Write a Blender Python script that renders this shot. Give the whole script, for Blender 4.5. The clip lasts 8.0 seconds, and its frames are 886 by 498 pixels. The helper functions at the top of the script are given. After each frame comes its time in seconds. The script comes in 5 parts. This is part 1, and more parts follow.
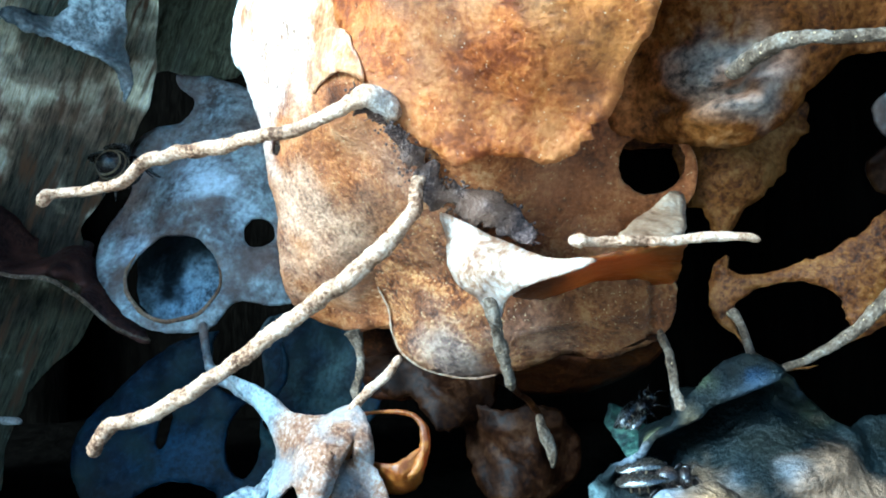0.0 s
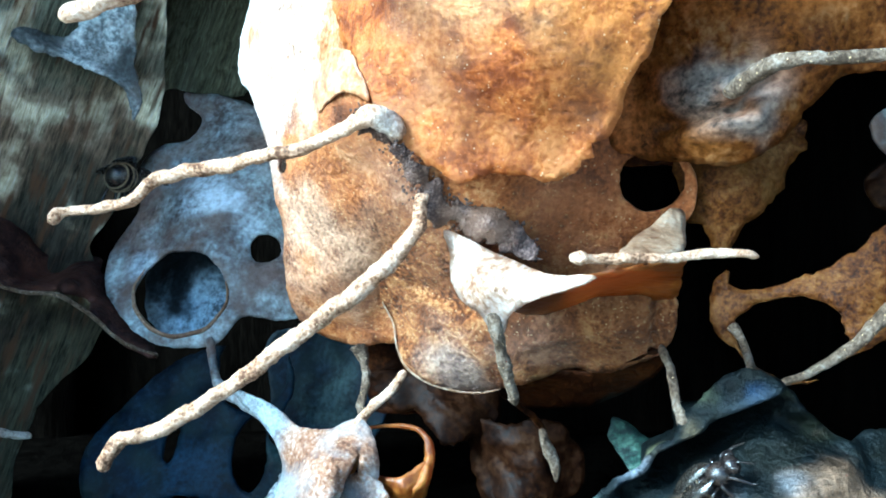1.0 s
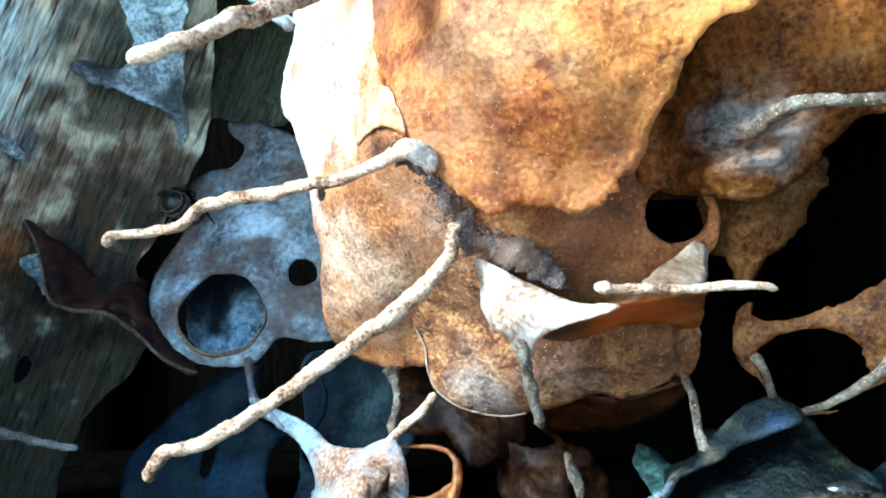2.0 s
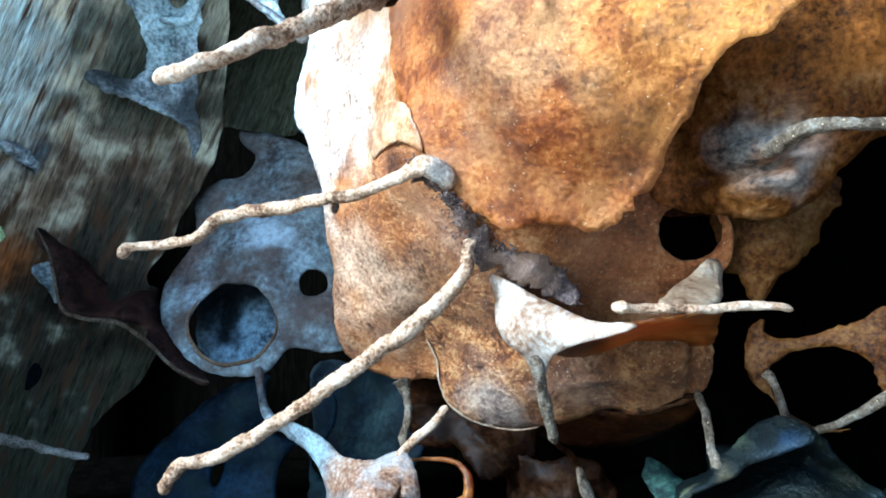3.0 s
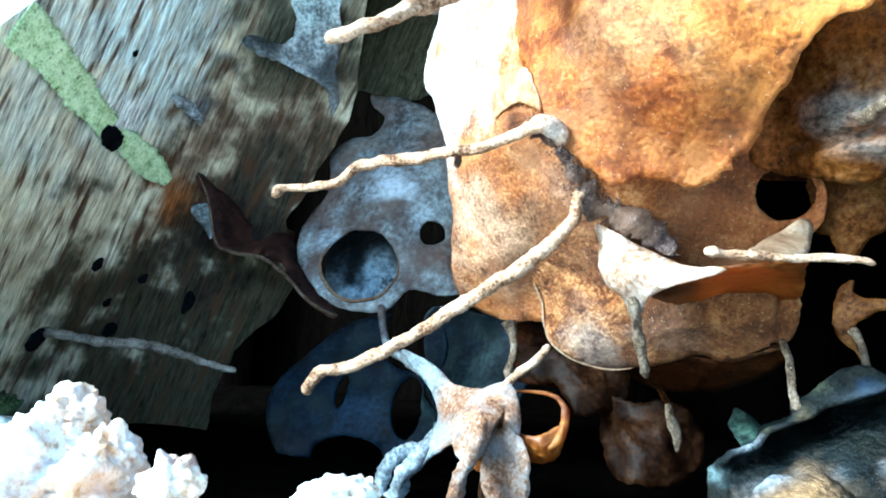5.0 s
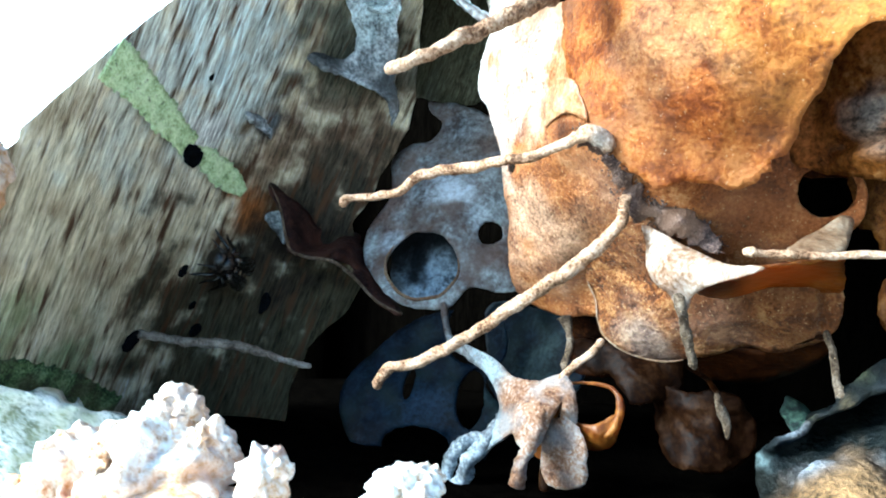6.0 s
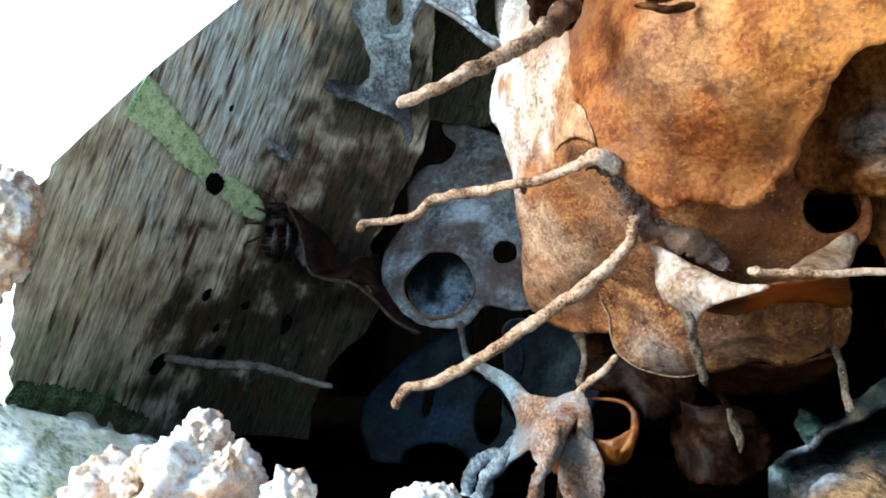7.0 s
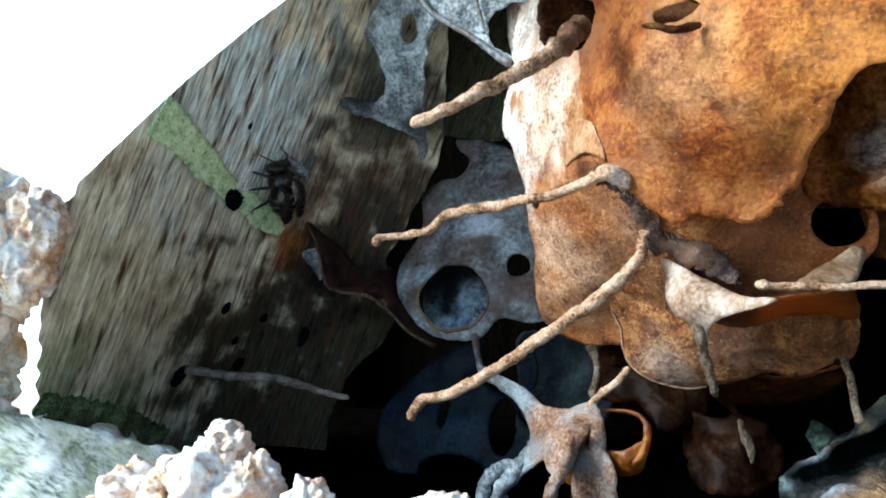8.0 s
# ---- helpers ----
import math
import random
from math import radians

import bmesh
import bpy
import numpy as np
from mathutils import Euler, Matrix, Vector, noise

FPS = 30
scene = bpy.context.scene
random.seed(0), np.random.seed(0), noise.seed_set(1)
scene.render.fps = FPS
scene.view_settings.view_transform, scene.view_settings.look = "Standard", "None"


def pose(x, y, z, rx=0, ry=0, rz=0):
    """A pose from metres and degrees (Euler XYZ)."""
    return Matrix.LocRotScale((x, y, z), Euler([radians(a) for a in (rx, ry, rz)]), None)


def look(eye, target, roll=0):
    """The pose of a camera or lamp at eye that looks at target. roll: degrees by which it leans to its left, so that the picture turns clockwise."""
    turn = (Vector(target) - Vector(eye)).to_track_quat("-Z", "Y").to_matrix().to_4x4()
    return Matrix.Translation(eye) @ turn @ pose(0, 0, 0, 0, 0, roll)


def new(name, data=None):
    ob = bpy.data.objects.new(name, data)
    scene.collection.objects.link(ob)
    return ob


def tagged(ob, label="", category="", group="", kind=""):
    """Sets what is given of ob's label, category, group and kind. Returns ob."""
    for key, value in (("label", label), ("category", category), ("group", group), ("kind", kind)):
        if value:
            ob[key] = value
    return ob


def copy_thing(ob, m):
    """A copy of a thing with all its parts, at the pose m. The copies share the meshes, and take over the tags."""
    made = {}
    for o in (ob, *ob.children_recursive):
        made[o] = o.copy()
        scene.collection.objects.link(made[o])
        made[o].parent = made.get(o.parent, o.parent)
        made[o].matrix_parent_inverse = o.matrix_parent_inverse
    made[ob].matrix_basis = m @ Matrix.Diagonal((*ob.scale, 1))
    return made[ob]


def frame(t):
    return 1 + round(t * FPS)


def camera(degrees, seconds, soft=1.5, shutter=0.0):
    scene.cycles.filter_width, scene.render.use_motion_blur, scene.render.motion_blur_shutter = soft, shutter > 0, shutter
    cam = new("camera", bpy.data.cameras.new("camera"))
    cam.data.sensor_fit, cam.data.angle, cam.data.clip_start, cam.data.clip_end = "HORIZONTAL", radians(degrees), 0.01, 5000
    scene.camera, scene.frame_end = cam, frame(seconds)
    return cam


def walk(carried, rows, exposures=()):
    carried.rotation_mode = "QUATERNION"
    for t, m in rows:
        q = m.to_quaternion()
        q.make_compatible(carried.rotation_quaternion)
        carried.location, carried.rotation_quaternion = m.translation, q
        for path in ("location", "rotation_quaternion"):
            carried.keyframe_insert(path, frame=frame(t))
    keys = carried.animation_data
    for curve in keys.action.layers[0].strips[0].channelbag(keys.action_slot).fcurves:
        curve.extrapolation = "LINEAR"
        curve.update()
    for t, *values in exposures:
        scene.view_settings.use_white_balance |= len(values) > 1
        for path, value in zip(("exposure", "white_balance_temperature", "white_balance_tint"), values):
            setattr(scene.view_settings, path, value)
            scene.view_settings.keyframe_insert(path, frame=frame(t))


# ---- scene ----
cam = camera(58.5, 8.0, soft=1.9, shutter=0.3)
PATH = [
    (0, pose(0.00000, 0.00000, 0.00000, 90.00, -0.00, -0.00)),
    (0.5, pose(0.00022, -0.00089, 0.00003, 90.78, -0.02, 0.30)),
    (1, pose(0.00022, -0.00173, 0.00064, 90.86, 0.14, 0.38)),
    (1.5, pose(0.00043, -0.00267, 0.00119, 90.78, 0.26, 0.98)),
    (1.7, pose(0.00048, -0.00591, 0.00055, 92.45, -0.54, 2.35)),
    (3, pose(-0.00213, -0.00784, 0.00268, 92.85, -1.33, 2.49)),
    (3.5, pose(-0.00237, -0.00898, 0.00218, 91.98, -1.60, 3.24)),
    (4, pose(-0.00368, -0.01260, -0.00325, 92.77, -3.89, 4.68)),
    (4.5, pose(-0.00281, -0.01931, -0.00322, 92.02, -4.12, 7.83)),
    (5.8, pose(-0.00115, -0.03024, -0.00293, 89.66, -3.97, 12.99)),
    (6, pose(0.00049, -0.03315, -0.00037, 89.72, -2.98, 14.40)),
    (6.5, pose(0.00177, -0.03573, 0.00103, 90.29, -2.22, 15.32)),
    (7, pose(0.00251, -0.03703, 0.00172, 90.51, -1.82, 15.85)),
    (7.5, pose(0.00267, -0.03717, 0.00202, 90.55, -1.64, 15.90)),
    (8, pose(0.00370, -0.04013, 0.00232, 91.27, -1.60, 16.97)),
]
EXPOSURES = [(0, 1.8, 4150, -17), (0.5, 1.92, 4250, -16), (1.5, 1.95, 4300, -15), (3.0, 1.52, 4300, -11), (3.5, 1.22, 4450, -9), (4.5, 2.05, 4500, -15), (5.8, 1.88, 4900, -10), (6.5, 1.22, 5100, -6), (8, 0.85, 5250, -4)]
walk(cam, PATH, exposures=EXPOSURES)

# ---- light ----
world = bpy.data.worlds.new("sky")
scene.world = world
world.use_nodes = True
wn = world.node_tree.nodes
sky = wn.new("ShaderNodeTexSky")
sky.sky_type, sky.sun_disc = "NISHITA", False
SUN_FROM = Vector((-0.72, -0.49, 0.49)).normalized()
sky.sun_elevation = math.asin(SUN_FROM.z)
sky.sun_rotation = math.atan2(SUN_FROM.x, SUN_FROM.y)
sky.air_density, sky.dust_density, sky.ozone_density = 1.0, 2.0, 1.0
wn["Background"].inputs["Strength"].default_value = 0.15
world.node_tree.links.new(sky.outputs[0], wn["Background"].inputs["Color"])

sun_data = bpy.data.lights.new("sun", "SUN")
sun_data.energy, sun_data.angle, sun_data.color = 4.6, radians(20), (1.0, 0.96, 0.91)
sun = new("sun", sun_data)
sun.matrix_world = look(SUN_FROM * 2, (0, 0, 0))


# ---- materials ----
def material(name, colours, rough=0.6, grain=(160, 1400), bump=0.4, through_light=0.0, through_colour=(0.8, 0.3, 0.05),
             spec=0.4, stretch=(1, 1, 1), sparkle=0.0, bump_size=0.0006, spots=None, turn=(0, 0, 0), detail=5.5, tint=None, fleck=1.0, spread=1.0, crease=0.5, patches=()):
    """A surface mottled at two scales. colours: dark, middle, light, pale (linear)."""
    m = bpy.data.materials.new(name)
    m.use_nodes = True
    n, l = m.node_tree.nodes, m.node_tree.links
    bsdf, out = n["Principled BSDF"], n["Material Output"]
    co = n.new("ShaderNodeTexCoord")
    mp = n.new("ShaderNodeMapping")
    mp.vector_type = "TEXTURE"
    mp.inputs["Scale"].default_value = [1 / a for a in stretch]
    mp.inputs["Rotation"].default_value = [radians(a) for a in turn]
    l.new(co.outputs["Object"], mp.inputs["Vector"])
    big, small = n.new("ShaderNodeTexNoise"), n.new("ShaderNodeTexNoise")
    for node, scale in ((big, grain[0]), (small, grain[1])):
        node.inputs["Scale"].default_value, node.inputs["Detail"].default_value = scale, detail
        node.inputs["Roughness"].default_value = 0.65
        l.new(mp.outputs[0], node.inputs["Vector"])
    add = n.new("ShaderNodeMath")
    add.operation = "MULTIPLY_ADD"
    add.inputs[1].default_value = 0.52
    l.new(small.outputs["Fac"], add.inputs[0])
    half = n.new("ShaderNodeMath")
    half.operation = "MULTIPLY"
    half.inputs[1].default_value = 0.55
    l.new(big.outputs["Fac"], half.inputs[0])
    l.new(half.outputs[0], add.inputs[2])
    ramp = n.new("ShaderNodeValToRGB")
    stops = [0.53 + (a - 0.53) * spread for a in (0.41, 0.49, 0.565, 0.67)]
    while len(ramp.color_ramp.elements) < len(colours):
        ramp.color_ramp.elements.new(0.5)
    for e, p, c in zip(ramp.color_ramp.elements, stops, colours):
        e.position, e.color = p, (*c, 1)
    l.new(add.outputs[0], ramp.inputs["Fac"])
    colour = ramp.outputs["Color"]
    if tint:
        wash = n.new("ShaderNodeTexNoise")
        wash.inputs["Scale"].default_value, wash.inputs["Detail"].default_value = tint[1], 4
        l.new(co.outputs["Object"], wash.inputs["Vector"])
        soft = n.new("ShaderNodeMapRange")
        soft.inputs["From Min"].default_value, soft.inputs["From Max"].default_value = tint[2] - 0.08, tint[2] + 0.12
        soft.inputs["To Max"].default_value = tint[3]
        l.new(wash.outputs["Fac"], soft.inputs["Value"])
        mix = n.new("ShaderNodeMixRGB")
        mix.inputs["Color2"].default_value = (*tint[0], 1)
        l.new(soft.outputs[0], mix.inputs["Fac"])
        l.new(colour, mix.inputs["Color1"])
        colour = mix.outputs["Color"]
    if patches:
        blot = n.new("ShaderNodeTexNoise")
        blot.inputs["Scale"].default_value, blot.inputs["Detail"].default_value = 110, 7
        l.new(co.outputs["Object"], blot.inputs["Vector"])
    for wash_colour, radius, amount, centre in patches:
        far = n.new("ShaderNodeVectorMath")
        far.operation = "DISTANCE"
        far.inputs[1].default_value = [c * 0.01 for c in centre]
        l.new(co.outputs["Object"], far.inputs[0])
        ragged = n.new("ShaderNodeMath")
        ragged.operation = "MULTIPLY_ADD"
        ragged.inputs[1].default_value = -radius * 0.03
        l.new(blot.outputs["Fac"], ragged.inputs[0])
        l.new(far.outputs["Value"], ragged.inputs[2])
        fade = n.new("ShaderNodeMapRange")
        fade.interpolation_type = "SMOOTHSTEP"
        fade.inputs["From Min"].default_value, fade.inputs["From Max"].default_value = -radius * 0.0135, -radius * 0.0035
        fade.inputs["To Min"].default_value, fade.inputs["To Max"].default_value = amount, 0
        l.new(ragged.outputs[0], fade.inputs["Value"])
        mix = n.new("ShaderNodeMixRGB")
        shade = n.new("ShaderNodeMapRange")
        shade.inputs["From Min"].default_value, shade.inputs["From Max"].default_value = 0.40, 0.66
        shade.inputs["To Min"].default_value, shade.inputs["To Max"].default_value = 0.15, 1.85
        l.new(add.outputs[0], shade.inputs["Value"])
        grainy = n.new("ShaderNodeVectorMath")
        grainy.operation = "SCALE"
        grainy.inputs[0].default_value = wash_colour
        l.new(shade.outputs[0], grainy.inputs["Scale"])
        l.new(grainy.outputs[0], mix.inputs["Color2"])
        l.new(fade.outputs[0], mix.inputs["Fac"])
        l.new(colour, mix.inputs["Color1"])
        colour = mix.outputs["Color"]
    if spots:
        tex = n.new("ShaderNodeTexNoise")
        tex.inputs["Scale"].default_value, tex.inputs["Detail"].default_value = spots[1], 3
        sm = n.new("ShaderNodeMapping")
        sm.vector_type = "TEXTURE"
        sm.inputs["Scale"].default_value = (1, 1, 1 / fleck)
        sm.inputs["Rotation"].default_value = [radians(a) for a in turn]
        l.new(co.outputs["Object"], sm.inputs["Vector"])
        l.new(sm.outputs[0], tex.inputs["Vector"])
        cut = n.new("ShaderNodeValToRGB")
        cut.color_ramp.elements[0].position, cut.color_ramp.elements[1].position = spots[2], spots[2] + 0.14
        l.new(tex.outputs["Fac"], cut.inputs["Fac"])
        mix = n.new("ShaderNodeMixRGB")
        mix.inputs["Color2"].default_value = (*spots[0], 1)
        l.new(cut.outputs["Color"], mix.inputs["Fac"])
        l.new(colour, mix.inputs["Color1"])
        colour = mix.outputs["Color"]
    if sparkle:
        spk = n.new("ShaderNodeTexVoronoi")
        spk.inputs["Scale"].default_value = 6500
        l.new(co.outputs["Object"], spk.inputs["Vector"])
        pick = n.new("ShaderNodeMath")
        pick.operation = "LESS_THAN"
        pick.inputs[1].default_value = sparkle
        sep = n.new("ShaderNodeSeparateColor")
        l.new(spk.outputs["Color"], sep.inputs[0])
        l.new(sep.outputs[0], pick.inputs[0])
        mix = n.new("ShaderNodeMixRGB")
        mix.inputs["Color2"].default_value = (0.50, 0.36, 0.19, 1)
        l.new(pick.outputs[0], mix.inputs["Fac"])
        l.new(colour, mix.inputs["Color1"])
        colour = mix.outputs["Color"]
    l.new(colour, bsdf.inputs["Base Color"])
    bsdf.inputs["Specular IOR Level"].default_value = spec
    rr = n.new("ShaderNodeMapRange")
    rr.inputs["To Min"].default_value, rr.inputs["To Max"].default_value = max(rough - 0.2, 0.05), min(rough + 0.2, 1)
    l.new(small.outputs["Fac"], rr.inputs["Value"])
    l.new(rr.outputs[0], bsdf.inputs["Roughness"])
    bp = n.new("ShaderNodeBump")
    bp.inputs["Strength"].default_value, bp.inputs["Distance"].default_value = bump, bump_size
    l.new(add.outputs[0], bp.inputs["Height"])
    fold = n.new("ShaderNodeTexNoise")
    fold.inputs["Scale"].default_value, fold.inputs["Detail"].default_value, fold.inputs["Distortion"].default_value = 330, 3, 0.6
    l.new(mp.outputs[0], fold.inputs["Vector"])
    dent = n.new("ShaderNodeBump")
    dent.inputs["Strength"].default_value, dent.inputs["Distance"].default_value = crease, 0.0011
    l.new(fold.outputs["Fac"], dent.inputs["Height"])
    l.new(dent.outputs[0], bp.inputs["Normal"])
    l.new(bp.outputs[0], bsdf.inputs["Normal"])
    if through_light:
        tr = n.new("ShaderNodeBsdfTranslucent")
        tr.inputs["Color"].default_value = (*through_colour, 1)
        ms = n.new("ShaderNodeMixShader")
        ms.inputs["Fac"].default_value = through_light
        l.new(bsdf.outputs[0], ms.inputs[1])
        l.new(tr.outputs[0], ms.inputs[2])
        l.new(ms.outputs[0], out.inputs["Surface"])
    return m


AMBER = material("amber_wax", [(0.11, 0.02464, 0.0035), (0.22, 0.05808, 0.0077), (0.32, 0.1012, 0.0154), (0.44, 0.1848, 0.0476)], rough=0.5, spec=0.2, grain=(170, 1300), bump=0.9, bump_size=0.0009, through_light=0.2, sparkle=0.004, tint=((0.27, 0.13, 0.062), 110, 0.54, 0.5), spread=0.8, patches=[((0.42, 0.17, 0.022), 2.2, 0.5, (2.26, 8.7, 3.88)), ((0.17, 0.055, 0.010), 1.7, 0.5, (1.86, 9.4, 2.19)), ((0.40, 0.24, 0.12), 1.4, 0.3, (0.31, 9.4, 3.84))])
# Pale patches paint sunlight on the pot's left side; the last is a brown hollow.
PAINTED_SUN = [((0.88, 0.83, 0.78), 2.3, 0.9, (-3.73, 14.8, 4.72)), ((0.60, 0.45, 0.35), 1.5, 0.7, (-2.6, 12.7, 3.5)), ((0.86, 0.80, 0.74), 1.4, 0.9, (-3.84, 14.5, 3.52)), ((0.62, 0.52, 0.45), 1.1, 0.6, (-3.2, 13.6, 2.3)), ((0.11, 0.034, 0.009), 0.3, 0.9, (-1.45, 11.15, 2.24))]
# Patches paint sunlight on the left side and shade under the flap.
BROWN = material("brown_wax", [(0.08, 0.01932, 0.004), (0.2, 0.06256, 0.0136), (0.31, 0.115, 0.0304), (0.46, 0.2392, 0.1)], rough=0.5, spec=0.2, grain=(170, 1500), bump=1.0, bump_size=0.0011, through_light=0.05, sparkle=0.007, tint=((0.26, 0.13, 0.07), 95, 0.53, 0.5), spread=1.0, patches=PAINTED_SUN + [((0.38, 0.25, 0.165), 1.5, 0.55, (-2.3, 13.2, 0.4)), ((0.32, 0.19, 0.11), 1.1, 0.45, (-1.3, 12.3, 0.3)), ((0.16, 0.09, 0.06), 0.6, 0.6, (-0.75, 11.2, 1.2)), ((0.12, 0.032, 0.006), 2.0, 0.6, (2.74, 11.1, 1.2))])
SPECKLED = material("speckled_wax", [(0.03461, 0.008691, 0.001747), (0.1211, 0.03694, 0.006989), (0.2307, 0.08474, 0.01922), (0.3692, 0.1901, 0.06989)], rough=0.45, grain=(260, 1500), bump=1.0, through_light=0.06, sparkle=0.012, spec=0.3, tint=((0.10, 0.034, 0.010), 90, 0.5, 0.6), spread=0.72, patches=[((0.24, 0.21, 0.19), 0.8, 0.45, (0.2, 12.5, -1.75)), ((0.20, 0.11, 0.07), 0.8, 0.5, (1.5, 11.9, -1.3))], bump_size=0.0018, crease=0.9)
# Pale blue patches paint the sky's sheen; brown ones are the wax's mottling.
GREY = material("grey_wax", [(0.045, 0.042, 0.045), (0.145, 0.148, 0.158), (0.27, 0.2925, 0.3075), (0.52, 0.56, 0.59)], rough=0.42, spec=0.25, grain=(90, 800), bump=0.4, through_light=0.04, tint=((0.105, 0.066, 0.05), 95, 0.48, 0.85), patches=[((0.15, 0.10, 0.085), 1.4, 0.8, (-6.79, 16.6, 0.64)), ((0.17, 0.13, 0.115), 1.2, 0.6, (-4.7, 17.1, 2.85)), ((0.42, 0.46, 0.52), 0.8, 0.75, (-5.0, 16.4, 1.5)), ((0.40, 0.44, 0.50), 0.4, 0.8, (-3.9, 15.9, 0.75)), ((0.36, 0.40, 0.46), 0.45, 0.7, (-6.3, 16.2, -0.1)), ((0.10, 0.06, 0.05), 0.7, 0.75, (-3.2, 16.0, -0.5)), ((0.34, 0.38, 0.42), 0.6, 0.6, (-4.9, 17.2, 2.9))], spread=1.0, crease=0.35)
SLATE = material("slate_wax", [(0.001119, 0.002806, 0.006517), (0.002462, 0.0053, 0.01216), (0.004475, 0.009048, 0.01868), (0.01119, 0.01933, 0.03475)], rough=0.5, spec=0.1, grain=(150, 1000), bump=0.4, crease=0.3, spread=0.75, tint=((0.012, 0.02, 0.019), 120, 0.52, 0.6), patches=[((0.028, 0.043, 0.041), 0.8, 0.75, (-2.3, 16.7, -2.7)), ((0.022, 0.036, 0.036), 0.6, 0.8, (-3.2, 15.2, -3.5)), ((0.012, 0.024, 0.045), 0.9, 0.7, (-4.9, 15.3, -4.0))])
# Blue-grey patches paint sky highlights; olive and tan ones are the resin's own.
DARK = material("dark_resin", [(0.000896, 0.001456, 0.00168), (0.00196, 0.00336, 0.00392), (0.00448, 0.00672, 0.00756), (0.01568, 0.01848, 0.01736)], rough=0.42, spec=0.13, grain=(150, 1100), bump=1.0, bump_size=0.0012, crease=0.8, tint=((0.004, 0.0045, 0.003), 160, 0.5, 0.8), patches=[((0.075, 0.08, 0.04), 0.26, 0.9, (2.19, 11.1, -2.97)), ((0.085, 0.085, 0.045), 0.28, 0.9, (2.85, 10.9, -2.58)), ((0.03, 0.034, 0.019), 0.28, 0.9, (3.46, 10.5, -1.73)), ((0.02, 0.021, 0.011), 0.4, 0.9, (4.6, 10.55, -1.75)), ((0.012, 0.0135, 0.007), 0.45, 0.9, (5.11, 10.9, -2.17)), ((0.006, 0.014, 0.034), 0.3, 0.9, (4.0, 10.2, -1.65)), ((0.02, 0.036, 0.065), 0.3, 0.9, (2.5, 10.9, -2.9)), ((0.18, 0.235, 0.24), 0.4, 0.9, (2.08, 11.0, -3.35)), ((0.085, 0.065, 0.035), 0.30, 0.8, (3.2, 10.3, -2.15)), ((0.028, 0.034, 0.042), 0.5, 0.7, (3.75, 10.0, -1.72)), ((0.10, 0.125, 0.15), 0.36, 0.75, (4.35, 9.8, -2.6)), ((0.06, 0.08, 0.10), 0.36, 0.7, (3.65, 10.0, -2.8)), ((0.11, 0.068, 0.04), 1.0, 0.9, (5.0, 9.7, -2.95)), ((0.11, 0.07, 0.04), 1.1, 0.85, (3.1, 9.7, -3.3)), ((0.27, 0.155, 0.065), 1.0, 0.85, (3.0, 9.2, -3.65)), ((0.15, 0.17, 0.20), 0.55, 0.85, (2.65, 10.2, -3.05))])
# Brown wax darkened in colour for the shade under the big pot.
UMBER = material("shade_dark_umber_wax", [(0.00202, 0.0005495, 0.0001532), (0.00572, 0.001786, 0.0004817), (0.01212, 0.004396, 0.001423), (0.02525, 0.01154, 0.004816)], rough=0.5, grain=(140, 1000), bump=0.4, spec=0.05, crease=0.3, spread=0.95)
FOLDS = material("folded_wax", [(0.00636, 0.00159, 0.0002385), (0.03179, 0.009142, 0.001113), (0.06995, 0.02464, 0.003974), (0.1152, 0.06201, 0.02386)], rough=0.5, spread=1.15, grain=(120, 1000), bump=0.4, stretch=(1, 1, 1), spec=0.05, patches=[((0.17, 0.058, 0.014), 1.0, 0.85, (2.35, 10.9, 2.2)), ((0.105, 0.11, 0.108), 0.9, 0.65, (3.5, 9.7, 2.2)), ((0.13, 0.048, 0.008), 0.6, 0.6, (3.3, 10.1, 1.5)), ((0.10, 0.032, 0.004), 1.6, 0.8, (4.22, 9.2, 3.57))])
PEG = material("pale_pillar", [(0.0954, 0.0419, 0.01792), (0.2862, 0.1583, 0.08512), (0.4346, 0.2746, 0.1702), (0.6148, 0.4562, 0.3405)], rough=0.6, grain=(240, 2000), bump=1.0, bump_size=0.001, spec=0.2, sparkle=0.006, spread=0.82, patches=[((0.065, 0.024, 0.009), 0.9, 0.95, (-1.58, 9.0, 4.09)), ((0.36, 0.37, 0.37), 0.25, 0.5, (-0.85, 10.25, 1.95)), ((0.17, 0.10, 0.06), 0.7, 0.5, (-2.0, 10.6, 1.6))])
ASH = material("ashen_pillar", [(0.0238, 0.01445, 0.00765), (0.068, 0.0442, 0.02635), (0.1275, 0.0918, 0.0629), (0.221, 0.1827, 0.1445)], rough=0.6, grain=(300, 2200), bump=1.0, bump_size=0.001, spec=0.15, sparkle=0.008)
PALE = material("pale_wax", [(0.14, 0.07, 0.036), (0.28, 0.185, 0.12), (0.39, 0.30, 0.23), (0.54, 0.47, 0.40)], rough=0.45, spread=0.9, grain=(170, 1300), bump=0.4, through_light=0.2, patches=[((0.15, 0.125, 0.11), 0.7, 0.8, (0.65, 10.4, -0.88))])
STAR = material("star_wax", [(0.0585, 0.0247, 0.0117), (0.182, 0.0832, 0.0403), (0.299, 0.1664, 0.0988), (0.468, 0.39, 0.338)], rough=0.5, grain=(160, 1500), bump=1.0, bump_size=0.0009, through_light=0.05, tint=((0.26, 0.27, 0.28), 150, 0.53, 0.7), patches=[((0.23, 0.28, 0.31), 1.2, 0.85, (-3.37, 13.6, -2.51)), ((0.25, 0.30, 0.33), 0.9, 0.85, (-3.2, 13.0, -4.37))], spread=0.88, spec=0.25, sparkle=0.008)
